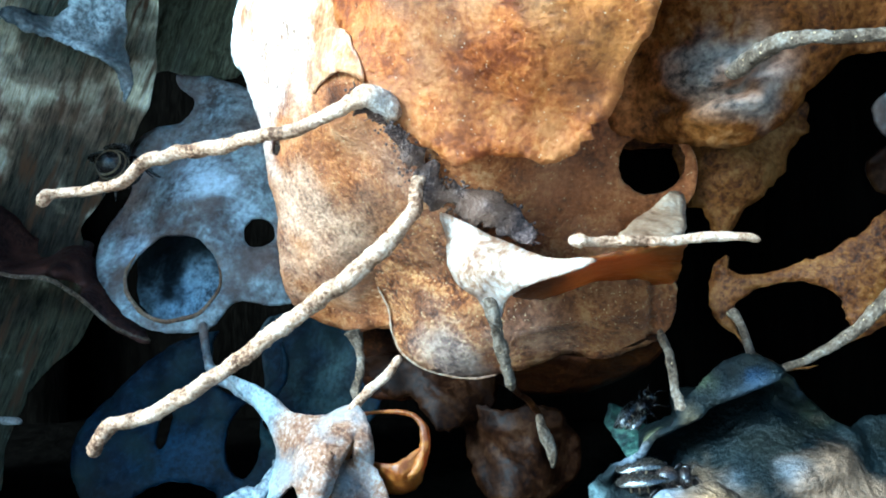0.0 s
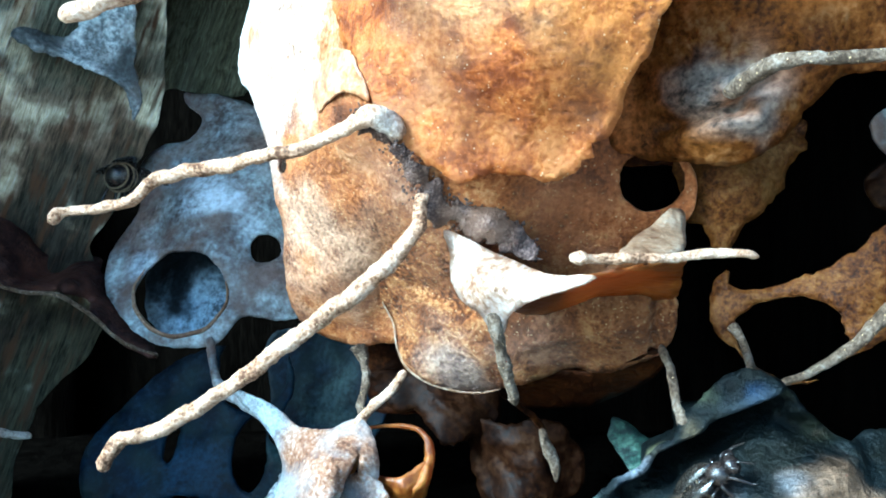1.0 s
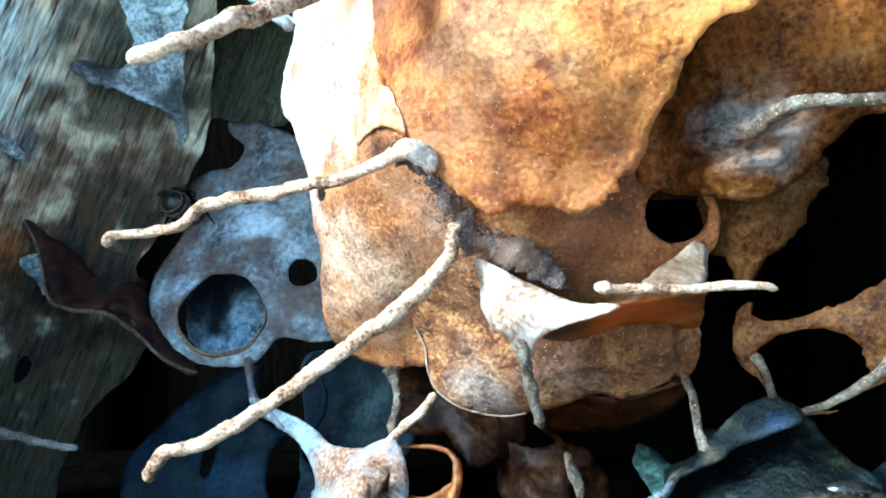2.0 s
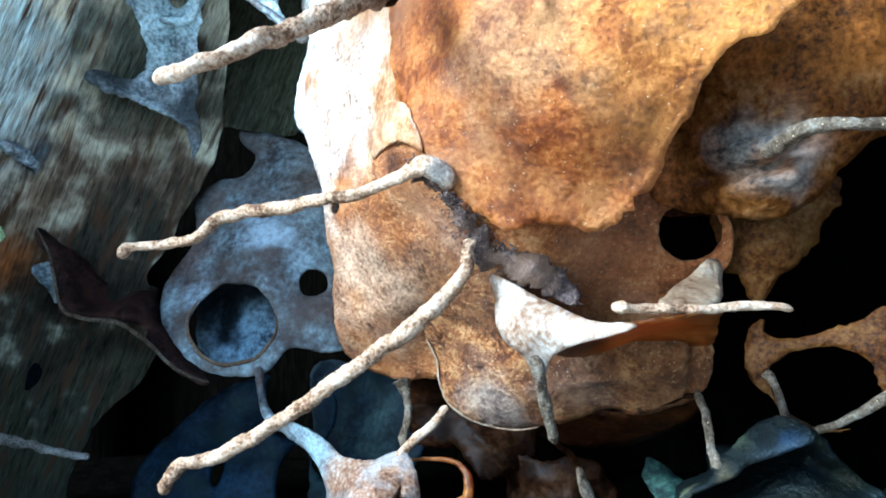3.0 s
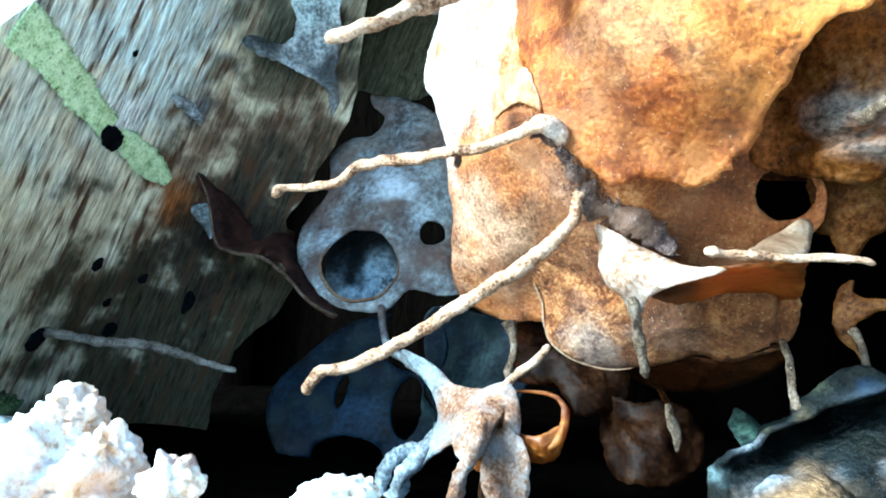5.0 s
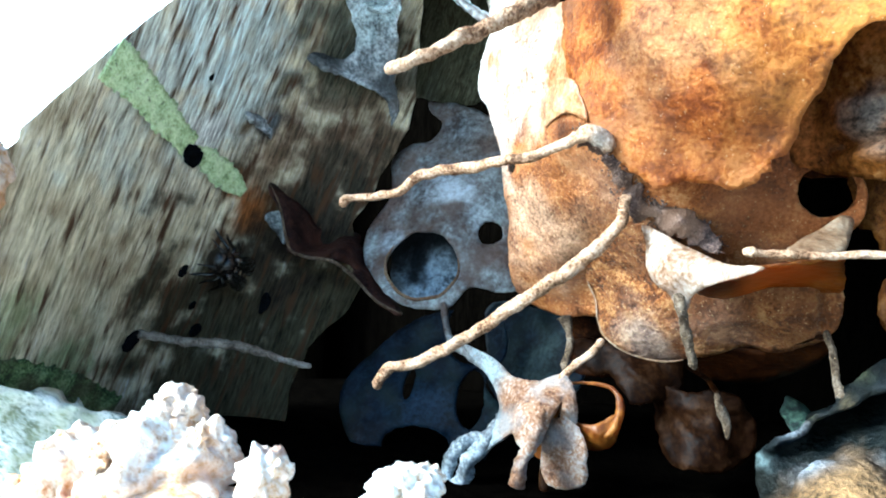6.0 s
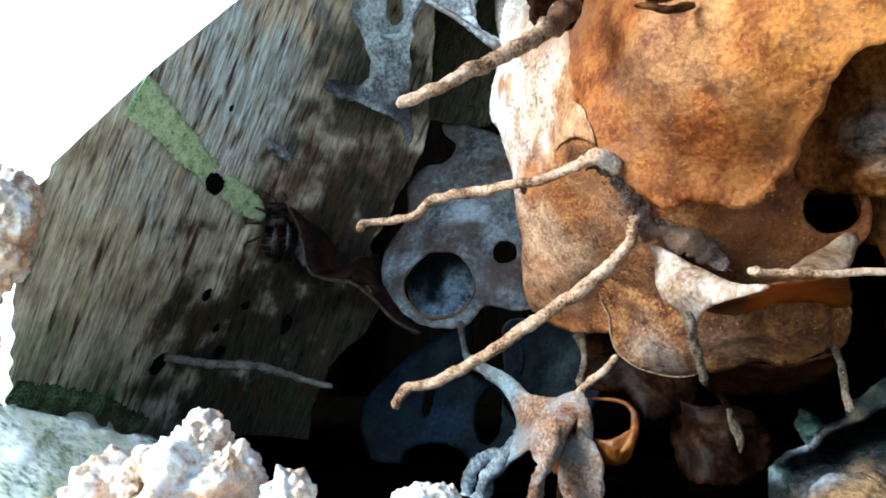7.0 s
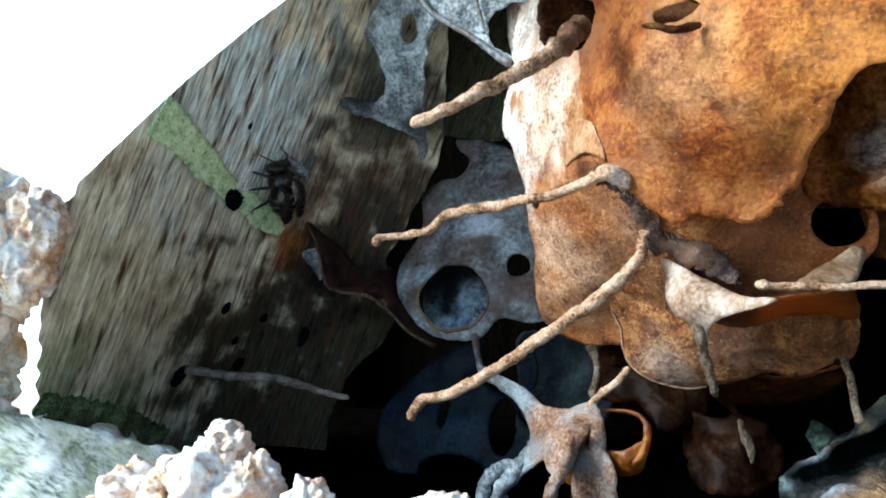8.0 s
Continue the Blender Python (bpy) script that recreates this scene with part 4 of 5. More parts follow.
tube("pillar_tip", [(1.38, 11.58, -2.38, 0.05), (1.46, 11.64, -2.55, 0.085), (1.54, 11.7, -2.77, 0.1), (1.6, 11.75, -3.01, 0.085), (1.64, 11.8, -3.26, 0.05)], ASH, pot, "ragged hanging tip", lumps=0.25)
tube("pillar", [(2.99, 10.9, -1.12, 0.07), (3.03, 10.75, -1.34, 0.069), (3.1, 10.7, -1.67, 0.084), (3.15, 10.7, -1.94, 0.076), (3.24, 10.6, -2.23, 0.121)], ASH, pot, "thin pillar", lumps=0.24)
tube("pillar", [(-1.56, 14.0, -1.44, 0.24), (-1.49, 13.9, -1.73, 0.109), (-1.4, 13.6, -2.03, 0.087), (-1.46, 13.3, -2.37, 0.086), (-1.35, 13.1, -2.54, 0.112)], ASH, pot, "thin pillar", lumps=0.24)
tube("pillar", [(-0.69, 13.0, -1.76, 0.084), (-0.87, 13.0, -1.99, 0.102), (-1.2, 13.0, -2.31, 0.102), (-1.52, 13.0, -2.67, 0.093), (-1.63, 13.0, -2.76, 0.074)], PEG, pot, "thin pale pillar")

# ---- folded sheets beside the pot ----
# Dark sheet in place of the shadow the flap throws behind it.
sheet("rear_wall", [(2.35, 11.9, 1.62), (2.89, 11.7, 2.68), (3.28, 11.6, 4.15), (5.13, 11.3, 4.04), (4.97, 11.3, 3.08), (4.45, 11.4, 2.29), (3.83, 11.5, 1.65), (3.36, 11.6, 1.48)], RUST, pot, thick=0.06, rough=0.12, label="dark sheet standing in for the shade behind the flap")
folds = thing("folded_sheet", "grey and brown folded wax sheet with deep creases", "wax sheet")
sheet("fold", [(2.2, 10.5, 4.46), (2.25, 10.9, 3.2), (2.2, 11.05, 2.3), (2.3, 11.15, 1.75), (2.62, 11.0, 1.52), (3.1, 10.6, 1.40), (3.76, 10.2, 1.32), (4.22, 9.95, 1.53), (4.59, 9.8, 2.00), (5.01, 9.8, 2.35), (5.6, 9.6, 2.48), (5.82, 9.3, 3.13), (5.63, 9.0, 4.31)], FOLDS, folds,
      inner=[(2.8, 10.45, 2.6), (2.75, 10.55, 2.0), (3.45, 9.75, 2.28), (3.16, 10.15, 1.75), (3.89, 9.55, 2.53), (3.74, 9.85, 1.7), (3.2, 9.9, 3.2)], thick=0.07, rough=0.09, step=0.09,
      ridges=[(2.98, 1.86, 3.66, 1.98, 0.07, -0.22), (3.66, 1.98, 4.05, 2.34, 0.06, -0.18), (2.9, 2.15, 3.5, 2.25, 0.09, 0.14), (3.5, 2.25, 3.85, 2.5, 0.08, 0.14), (3.05, 1.65, 3.85, 1.82, 0.11, 0.14), (2.95, 2.42, 3.65, 2.66, 0.1, 0.12), (3.65, 2.66, 4.2, 2.72, 0.09, 0.1), (3.2, 2.05, 3.62, 2.12, 0.05, 0.1), (2.6, 2.0, 2.7, 3.0, 0.12, -0.1)])
sheet("torn_edge", [(3.27, 11.4, 1.72), (3.7, 11.1, 1.99), (4.41, 10.9, 1.95), (5.06, 10.8, 2.09), (5.08, 10.9, 1.72), (4.88, 11.0, 1.41), (4.72, 11.1, 1.12), (4.45, 11.2, 0.77), (4.22, 11.25, 0.55), (4.1, 11.3, 0.35), (3.98, 11.4, 0.17), (3.8, 11.4, 0.3), (3.6, 11.4, 0.6), (3.4, 11.4, 0.75)], DRAB, folds, inner=[(4.25, 10.9, 1.1)], thick=0.06, rough=0.14, jag=0.07)
tube("pillar", [(3.51, 9.7, 2.17, 0.125), (3.65, 9.2, 2.24, 0.145), (3.81, 8.8, 2.31, 0.119), (4.09, 8.6, 2.32, 0.092), (4.47, 8.5, 2.3, 0.091), (4.9, 8.4, 2.29, 0.09)], ASH, folds, "stout grey pillar")

# ---- the web on the far side ----
web = thing("wax_web", "brown wax web with a wide round gap", "wax sheet")
sheet("sheet", [(4.17, 11.9, -0.08), (4.31, 11.7, -0.31), (4.65, 11.5, -0.34), (5.05, 11.3, -0.17), (5.44, 11.1, -0.03), (5.78, 11.0, 0.24), (6.3, 10.8, 0.63), (6.54, 10.7, 0.16), (6.54, 10.7, -0.91), (6.06, 10.8, -1.03), (5.58, 10.9, -1.32), (5.16, 11.0, -1.6), (4.89, 11.1, -1.66), (4.53, 11.4, -1.62), (4.28, 11.6, -1.32), (4.03, 11.8, -1.0), (4.0, 11.9, -0.5)], DRAB, web,
      holes=[(4.93, -1.03, 0.69, 0.59, 0)], thick=0.06, rough=0.07, jag=0.05)
tube("strand", [(4.42, 10.45, -1.61, 0.067), (4.77, 10.5, -1.49, 0.068), (5.22, 10.5, -1.25, 0.09), (5.6, 10.5, -0.97, 0.113), (5.9, 10.5, -0.67, 0.135), (6.33, 10.6, -0.3, 0.151)], ASH, web, "grey branching strand")
tube("strand", [(4.19, 11.6, -0.9, 0.116), (4.34, 11.5, -1.14, 0.074), (4.33, 11.2, -1.39, 0.072), (4.25, 10.9, -1.51, 0.078)], ASH, web, "thin grey strand")
sheet("scrap", [(6.52, 12.0, 1.38), (7.0, 12.0, 1.64), (7.17, 12.0, 0.95), (6.76, 12.2, 0.84), (6.55, 12.2, 1.14)], UMBER, web, thick=0.06)
sheet("scrap", [(6.86, 12.5, 2.38), (7.29, 12.5, 2.51), (7.29, 12.5, 1.71), (6.89, 12.5, 1.93)], GREY, web, thick=0.06)

# ---- the dark resin mound ----
mound = thing("resin_mound", "dark blue-black shiny resin sheet with a raised ridge", "resin sheet")
sheet("sheet", [(2.06, 11.2, -3.27), (2.19, 11.1, -2.97), (2.48, 11.0, -2.78), (2.85, 10.9, -2.58), (3.07, 10.7, -2.25), (3.24, 10.6, -1.98), (3.46, 10.5, -1.73), (3.69, 10.4, -1.52), (4.02, 10.4, -1.37), (4.32, 10.4, -1.48), (4.67, 10.6, -1.81), (5.11, 10.9, -2.17), (5.55, 11.0, -2.41), (6.1, 11.0, -2.33), (6.88, 11.0, -2.35), (6.15, 9.6, -3.15), (5.38, 8.8, -3.83), (3.24, 8.8, -4.14), (2.17, 9.6, -4.18), (2.01, 10.6, -3.7)], DARK, mound,
      inner=[(3.18, 10.7, -2.74), (3.5, 10.5, -2.24), (4.25, 10.5, -1.94), (3.43, 10.3, -3.08), (4.45, 10.1, -2.81), (5.33, 10.0, -2.85)],
      holes=[(3.02, -3.65, 0.28, 0.24, 0)], step=0.085, thick=0.08, rough=0.14,
      ridges=[(2.17, -3.06, 4.29, -1.64, 0.19, 0.5), (3.05, -2.75, 3.75, -2.32, 0.20, -1.1), (3.75, -2.32, 4.4, -1.95, 0.22, -1.2), (3.45, -3.17, 5.42, -2.49, 0.23, 0.4), (2.47, -3.1, 3.15, -2.95, 0.14, -0.3), (4.7, -2.2, 5.3, -2.45, 0.15, -0.4)])

sheet("hole_collar", [(2.4, 9.9, -3.73), (2.52, 10.05, -3.33), (2.9, 10.15, -3.05), (3.4, 10.1, -2.98), (3.8, 9.9, -3.12), (3.76, 9.4, -3.6), (3.51, 9.2, -3.98), (2.99, 9.15, -4.16), (2.53, 9.3, -4.08)], DARK, mound,
      holes=[(3.01, -3.62, 0.28, 0.23, 0)], inner=[(2.94, 9.05, -3.55)], thick=0.06, rough=0.08, jag=0.04, label="pale brown collar round an entrance hole")

sheet("scrap", [(2.86, 14.0, -2.94), (3.06, 14.0, -2.76), (3.31, 13.8, -2.85), (3.56, 13.4, -3.1), (3.5, 12.6, -3.5), (3.2, 12.6, -3.55), (2.95, 13.4, -3.3)], TEAL, mound, thick=0.06, rough=0.1, jag=0.06, step=0.08, label="greenish scrap of resin behind the ridge")

# ---- brown pots underneath ----
low = thing("lower_pot", "brown wax pot under the big pot, shade in its colour", "wax pot")
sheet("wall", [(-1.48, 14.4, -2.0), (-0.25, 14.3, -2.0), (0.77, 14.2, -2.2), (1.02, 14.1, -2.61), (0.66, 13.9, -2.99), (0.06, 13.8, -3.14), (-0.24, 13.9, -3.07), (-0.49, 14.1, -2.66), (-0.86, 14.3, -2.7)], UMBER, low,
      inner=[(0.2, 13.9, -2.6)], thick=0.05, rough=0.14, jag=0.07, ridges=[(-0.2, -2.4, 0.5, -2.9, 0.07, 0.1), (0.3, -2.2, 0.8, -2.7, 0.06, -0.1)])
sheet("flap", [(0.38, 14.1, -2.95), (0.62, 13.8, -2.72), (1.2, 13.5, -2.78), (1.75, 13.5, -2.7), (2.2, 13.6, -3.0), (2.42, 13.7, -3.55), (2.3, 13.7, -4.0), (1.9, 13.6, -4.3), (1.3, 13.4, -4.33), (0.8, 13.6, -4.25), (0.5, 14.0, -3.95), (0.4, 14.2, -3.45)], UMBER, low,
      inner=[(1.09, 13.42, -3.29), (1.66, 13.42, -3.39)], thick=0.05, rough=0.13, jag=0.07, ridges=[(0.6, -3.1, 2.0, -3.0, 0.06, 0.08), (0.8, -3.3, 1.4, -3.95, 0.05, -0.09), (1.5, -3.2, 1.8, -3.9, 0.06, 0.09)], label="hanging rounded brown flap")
sheet("base", [(0.75, 12.5, -1.9), (1.5, 12.3, -1.7), (2.4, 12.0, -1.6), (3.1, 11.45, -1.25), (3.15, 12.2, -1.75), (2.6, 13.0, -2.25), (1.9, 13.3, -2.45), (1.2, 13.3, -2.4)], RUST, pot, inner=[(2.1, 12.6, -2.05)], thick=0.05, rough=0.1, label="rusty underside of the pocket, shade in its colour")
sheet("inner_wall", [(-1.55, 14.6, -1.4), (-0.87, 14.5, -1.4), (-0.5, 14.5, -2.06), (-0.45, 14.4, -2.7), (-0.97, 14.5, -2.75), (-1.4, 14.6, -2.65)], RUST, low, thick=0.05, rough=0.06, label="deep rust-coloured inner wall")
sheet("bowl", [(-1.27, 13.0, -3.54), (-0.97, 12.85, -3.52), (-0.66, 12.8, -3.41), (-0.37, 12.85, -3.25), (-0.27, 12.95, -3.38), (-0.33, 12.95, -3.77), (-0.57, 12.95, -4.0), (-0.89, 13.0, -4.04), (-1.18, 13.05, -3.89)], LINING, low, inner=[(-0.72, 12.65, -3.62)], thick=0.05, rough=0.05, step=0.07, jag=0.025, label="small amber bowl")
tube("rim", [(-1.41, 13.25, -2.78, 0.03), (-1.02, 13.2, -2.71, 0.036), (-0.61, 13.15, -2.72, 0.05), (-0.36, 13.05, -2.86, 0.07), (-0.27, 12.97, -3.13, 0.095), (-0.31, 12.88, -3.37, 0.12), (-0.45, 12.84, -3.6, 0.12), (-0.62, 12.86, -3.78, 0.07)], LINING, low, "amber rim of the bowl", lumps=0.2)
sheet("lip", [(-1.79, 12.9, -3.59), (-1.49, 12.7, -3.39), (-1.17, 12.7, -3.44), (-0.94, 12.7, -3.71), (-0.85, 12.7, -4.16), (-0.94, 12.7, -4.71), (-1.68, 12.8, -4.75), (-1.83, 12.9, -4.05)], STAR, low, inner=[(-1.3, 12.65, -3.88)], thick=0.05, rough=0.09)

# ---- the star-shaped web ----
star = thing("star_web", "pale star-shaped wax web with stretched arms", "wax sheet")
sheet("sheet", [(-3.79, 13.9, -2.24), (-3.4, 13.7, -2.29), (-2.95, 13.4, -2.45), (-2.48, 13.2, -2.73), (-1.95, 13.05, -2.72), (-1.47, 12.95, -2.54), (-1.21, 12.85, -2.78), (-1.1, 12.8, -3.23), (-1.16, 12.8, -3.6), (-1.34, 12.8, -3.72), (-1.42, 12.75, -3.36), (-1.41, 12.72, -3.06), (-1.51, 12.55, -3.25), (-1.65, 12.4, -3.54), (-1.79, 12.35, -3.89), (-2.05, 12.3, -4.08), (-2.21, 12.35, -3.97), (-2.38, 12.5, -3.75), (-2.59, 12.7, -3.9), (-2.87, 12.9, -4.19), (-3.13, 13.0, -4.51), (-3.34, 13.1, -4.51), (-3.18, 13.2, -4.11), (-2.93, 13.2, -3.78), (-2.76, 13.2, -3.46), (-2.91, 13.3, -3.05), (-3.27, 13.6, -2.69), (-3.63, 13.8, -2.48)], STAR, star,
      inner=[(-2.1, 12.5, -3.2), (-1.81, 12.5, -3.06), (-1.28, 12.7, -3.16)], thick=0.06, rough=0.06, step=0.08, jag=0.02)
tube("arm", [(-4.62, 15.2, -1.42, 0.121), (-4.44, 14.8, -1.85, 0.092), (-4.15, 14.3, -2.24, 0.114), (-3.75, 14.0, -2.42, 0.124), (-3.25, 13.8, -2.66, 0.159)], GREY, star, "thin grey arm")
tube("arm", [(-1.8, 12.6, -3.13, 0.141), (-1.85, 12.35, -3.44, 0.232), (-1.93, 12.2, -3.84, 0.184), (-2.05, 12.1, -4.16, 0.16), (-2.21, 12.0, -4.7, 0.205)], STAR, star, "grey pillar foot", lumps=0.2)
tube("arm", [(-2.75, 13.3, -3.56, 0.124), (-2.88, 13.1, -3.9, 0.185), (-3.14, 12.95, -4.21, 0.245), (-3.34, 12.9, -4.51, 0.208), (-3.58, 12.9, -5.18, 0.246)], DIRTY, star, "knobbly bluish pillar foot", lumps=0.2)
tube("arm", [(-3.02, 13.0, -4.01, 0.11), (-3.37, 12.95, -4.11, 0.184), (-3.59, 12.95, -4.3, 0.197), (-3.74, 13.0, -4.65, 0.174), (-3.81, 13.0, -5.18, 0.174)], DIRTY, star, "knobbly bluish pillar foot", lumps=0.2)
# Dark strip in place of the shade in the crease beside the foot.
tube("arm", [(-1.43, 12.9, -3.28, 0.059), (-1.56, 12.9, -3.76, 0.107), (-1.7, 12.9, -4.19, 0.107), (-1.72, 12.9, -4.96, 0.143)], UMBER, star, "dark strip added along the shadowed crease")

sheet("slit_lining", [(-1.3, 12.95, -2.8), (-1.15, 12.95, -3.4), (-1.45, 12.95, -4.2), (-1.95, 12.95, -4.3), (-1.75, 12.95, -3.5)], LINING, star, thick=0.04, rough=0.04, step=0.08, label="dark amber inside of the slit")

# ---- the grey sheet with holes ----
grey = thing("grey_sheet", "blue-grey smooth wax sheet pierced by round holes", "wax sheet")
sheet("sheet", [(-5.95, 17.65, 3.88), (-5.66, 17.6, 3.86), (-5.06, 17.5, 3.81), (-3.97, 17.3, 3.33), (-2.67, 17.0, 2.09), (-2.27, 16.6, 0.32), (-2.37, 16.0, -0.81), (-3.22, 15.6, -1.09), (-3.92, 15.4, -1.0), (-4.17, 15.3, -1.14), (-4.45, 15.2, -1.51), (-5.09, 15.2, -1.62), (-5.91, 15.35, -1.46), (-6.59, 15.7, -0.92), (-7.1, 16.2, -0.29), (-7.1, 16.7, 0.4), (-6.65, 16.9, 1.2), (-6.75, 17.2, 2.2), (-6.25, 17.3, 2.62), (-5.7, 17.4, 2.8), (-5.5, 17.5, 3.25), (-5.85, 17.6, 3.6)], GREY, grey,
      inner=[(-4.97, 17.0, 2.53), (-5.19, 16.2, 1.11), (-3.58, 15.8, 0.27), (-3.93, 15.5, -0.44), (-5.82, 16.3, 0.66), (-4.39, 15.8, 0.53)],
      holes=[(-5.34, -0.53, 0.95, 0.86, 0),(-3.68, 0.33, 0.3, 0.3, 0)], rims=[(0, 150, 380, 0.055, TAN)], thick=0.07, rough=0.08, jag=0.02)
sheet("inner_sheet", [(-6.4, 17.0, -1.35), (-6.7, 17.3, -0.6), (-6.5, 17.5, 0.5), (-5.5, 17.6, 0.9), (-4.5, 17.4, 0.4), (-4.3, 17.0, -0.5), (-4.7, 16.7, -1.25), (-5.4, 16.7, -1.6)], HOLE_LIGHT, grey, thick=0.06, rough=0.12, label="dark inner sheet with pale blue light painted low on it")

# ---- the dark lower sheet with holes ----
slate = thing("dark_sheet", "dark slate-blue wax sheet with oval holes", "wax sheet")
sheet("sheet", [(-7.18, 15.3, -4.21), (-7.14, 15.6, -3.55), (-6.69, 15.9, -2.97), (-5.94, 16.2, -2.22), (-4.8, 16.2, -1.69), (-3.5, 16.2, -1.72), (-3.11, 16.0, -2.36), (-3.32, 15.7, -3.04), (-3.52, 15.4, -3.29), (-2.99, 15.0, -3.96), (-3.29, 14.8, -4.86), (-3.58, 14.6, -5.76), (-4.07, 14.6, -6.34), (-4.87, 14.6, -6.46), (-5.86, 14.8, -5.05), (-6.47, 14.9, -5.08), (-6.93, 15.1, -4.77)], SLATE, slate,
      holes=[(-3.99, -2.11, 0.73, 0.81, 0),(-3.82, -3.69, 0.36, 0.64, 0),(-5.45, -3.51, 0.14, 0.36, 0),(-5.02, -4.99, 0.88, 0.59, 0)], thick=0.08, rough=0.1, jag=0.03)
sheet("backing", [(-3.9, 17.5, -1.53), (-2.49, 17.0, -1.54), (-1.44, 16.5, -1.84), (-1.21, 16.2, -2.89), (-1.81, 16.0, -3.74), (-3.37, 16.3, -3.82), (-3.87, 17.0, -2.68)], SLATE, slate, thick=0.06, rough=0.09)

# ---- webs on the log wall ----
upper = thing("torn_web", "torn grey wax web hanging across the log wall", "wax sheet")
sheet("sheet", [(-8.37, 14.9, 4.44), (-8.21, 14.95, 4.65), (-7.98, 15.2, 4.58), (-7.72, 15.45, 4.57), (-7.42, 15.55, 4.81), (-7.34, 15.5, 5.23), (-7.56, 15.4, 5.88), (-7.97, 15.25, 6.59), (-8.2, 15.1, 7.6), (-7.02, 15.2, 8.06), (-2.48, 14.5, 7.68), (-2.65, 14.6, 5.84), (-3.28, 14.8, 5.24), (-3.79, 14.9, 5.18), (-4.18, 15.0, 5.48), (-4.69, 15.0, 5.82), (-5.55, 15.1, 6.45), (-5.88, 15.2, 6.35), (-6.12, 15.3, 5.88), (-6.28, 15.5, 4.98), (-6.31, 15.6, 4.56), (-6.24, 15.65, 4.25), (-6.33, 15.7, 3.92), (-6.21, 15.75, 3.56), (-6.24, 15.8, 3.21), (-6.34, 15.85, 2.96), (-6.41, 15.8, 3.28), (-6.52, 15.75, 3.54), (-6.82, 15.7, 3.79), (-7.18, 15.6, 3.95), (-7.54, 15.4, 4.07), (-8.01, 15.1, 4.17)], DIRTY, upper,
      holes=[(-6.66, 6.43, 0.25, 0.4, 0), (-3.73, 6.1, 0.71, 0.63, 0)], thick=0.05, rough=0.09, jag=0.05, step=0.08, ridges=[(-8.1, 4.4, -6.4, 3.6, 0.08, 0.12), (-7.0, 4.3, -6.7, 5.6, 0.1, 0.1)])
tube("strand", [(-6.61, 15.05, 7.53, 0.131), (-5.98, 15.0, 6.76, 0.101), (-5.36, 14.95, 6.32, 0.085), (-4.58, 14.85, 5.8, 0.098), (-3.76, 14.75, 5.17, 0.151)], GREY, upper, "pale stretched strand")
tube("strand", [(-6.99, 15.3, 5.78, 0.104), (-6.42, 15.25, 5.74, 0.132), (-6.14, 15.15, 6.21, 0.116), (-5.86, 15.0, 6.58, 0.101)], DIRTY, upper, "grey stretched strand")
tube("strand", [(-4.81, 14.8, 7.3, 0.07), (-4.61, 14.75, 6.56, 0.07), (-4.45, 14.75, 5.99, 0.083)], GREY, upper, "pale stretched strand")
sheet("rear_sheet", [(-7.69, 18.2, 7.57), (-4.09, 17.6, 7.3), (-4.08, 17.6, 4.6), (-4.82, 17.9, 3.78), (-6.27, 18.2, 4.05), (-7.35, 18.3, 4.48)], OLIVE, upper, thick=0.06, rough=0.15, label="olive wood behind, with shade put into its colour")
edge = thing("wall_web", "dark wax pocket with a thin rusty rim", "wax sheet")
sheet("sheet", [(-9.36, 15.2, 1.31), (-8.95, 15.0, 0.69), (-8.58, 14.8, -0.25), (-8.18, 14.8, -0.48), (-7.4, 14.8, -0.56), (-6.94, 15.0, -0.91), (-6.32, 15.25, -1.5), (-5.7, 15.45, -1.8), (-6.35, 16.2, -1.15), (-7.0, 16.6, -0.44), (-7.5, 16.8, 0.17), (-8.0, 16.6, 0.07), (-8.38, 16.3, 0.21), (-8.64, 15.8, 0.7), (-8.99, 15.4, 1.09)], PLUM, edge, inner=[(-8.33, 16.6, -0.17), (-7.48, 16.6, -0.76)], thick=0.05, rough=0.06, step=0.09, jag=0.02)
sheet("flap", [(-9.58, 15.45, 0.46), (-9.42, 15.58, 0.64), (-9.15, 15.5, 0.62), (-8.95, 15.25, 0.1), (-8.88, 15.15, -0.2), (-9.15, 15.6, -0.12), (-9.42, 15.7, 0.1)], DIRTY, edge, thick=0.04, rough=0.04, step=0.07, jag=0.04, label="blue-grey flap stuck to the wood")
tube("rim", [(-9.34, 15.15, 1.31, 0.022), (-8.92, 14.95, 0.69, 0.033), (-8.55, 14.75, -0.25, 0.038), (-8.15, 14.75, -0.48, 0.048), (-7.38, 14.75, -0.56, 0.048), (-6.92, 14.95, -0.9, 0.048), (-6.31, 15.2, -1.5, 0.043), (-5.69, 15.4, -1.79, 0.043)], ASH, edge, "rusty grey-brown rim")
loose("wall_pillar", [(-11.85, 13.35, -2.51, 0.15), (-11.29, 13.2, -2.56, 0.13), (-10.4, 13.3, -2.61, 0.13), (-9.59, 13.5, -2.65, 0.14), (-8.91, 13.65, -2.71, 0.13), (-8.23, 13.8, -2.9, 0.09), (-7.43, 13.95, -3.06, 0.075)], WEATHERED, "grey twig-like wax pillar jutting from the log wall", lumps=0.2)

tagged(tube("wax_smear", [(-9.42, 13.85, 2.88, 0.05), (-9.36, 14.15, 2.82, 0.14), (-9.3, 14.45, 2.74, 0.16), (-9.28, 14.75, 2.6, 0.13), (-9.3, 15.0, 2.42, 0.04)], DIRTY, lumps=0.4), "bluish smear of old wax on the log wall", "wax smear")

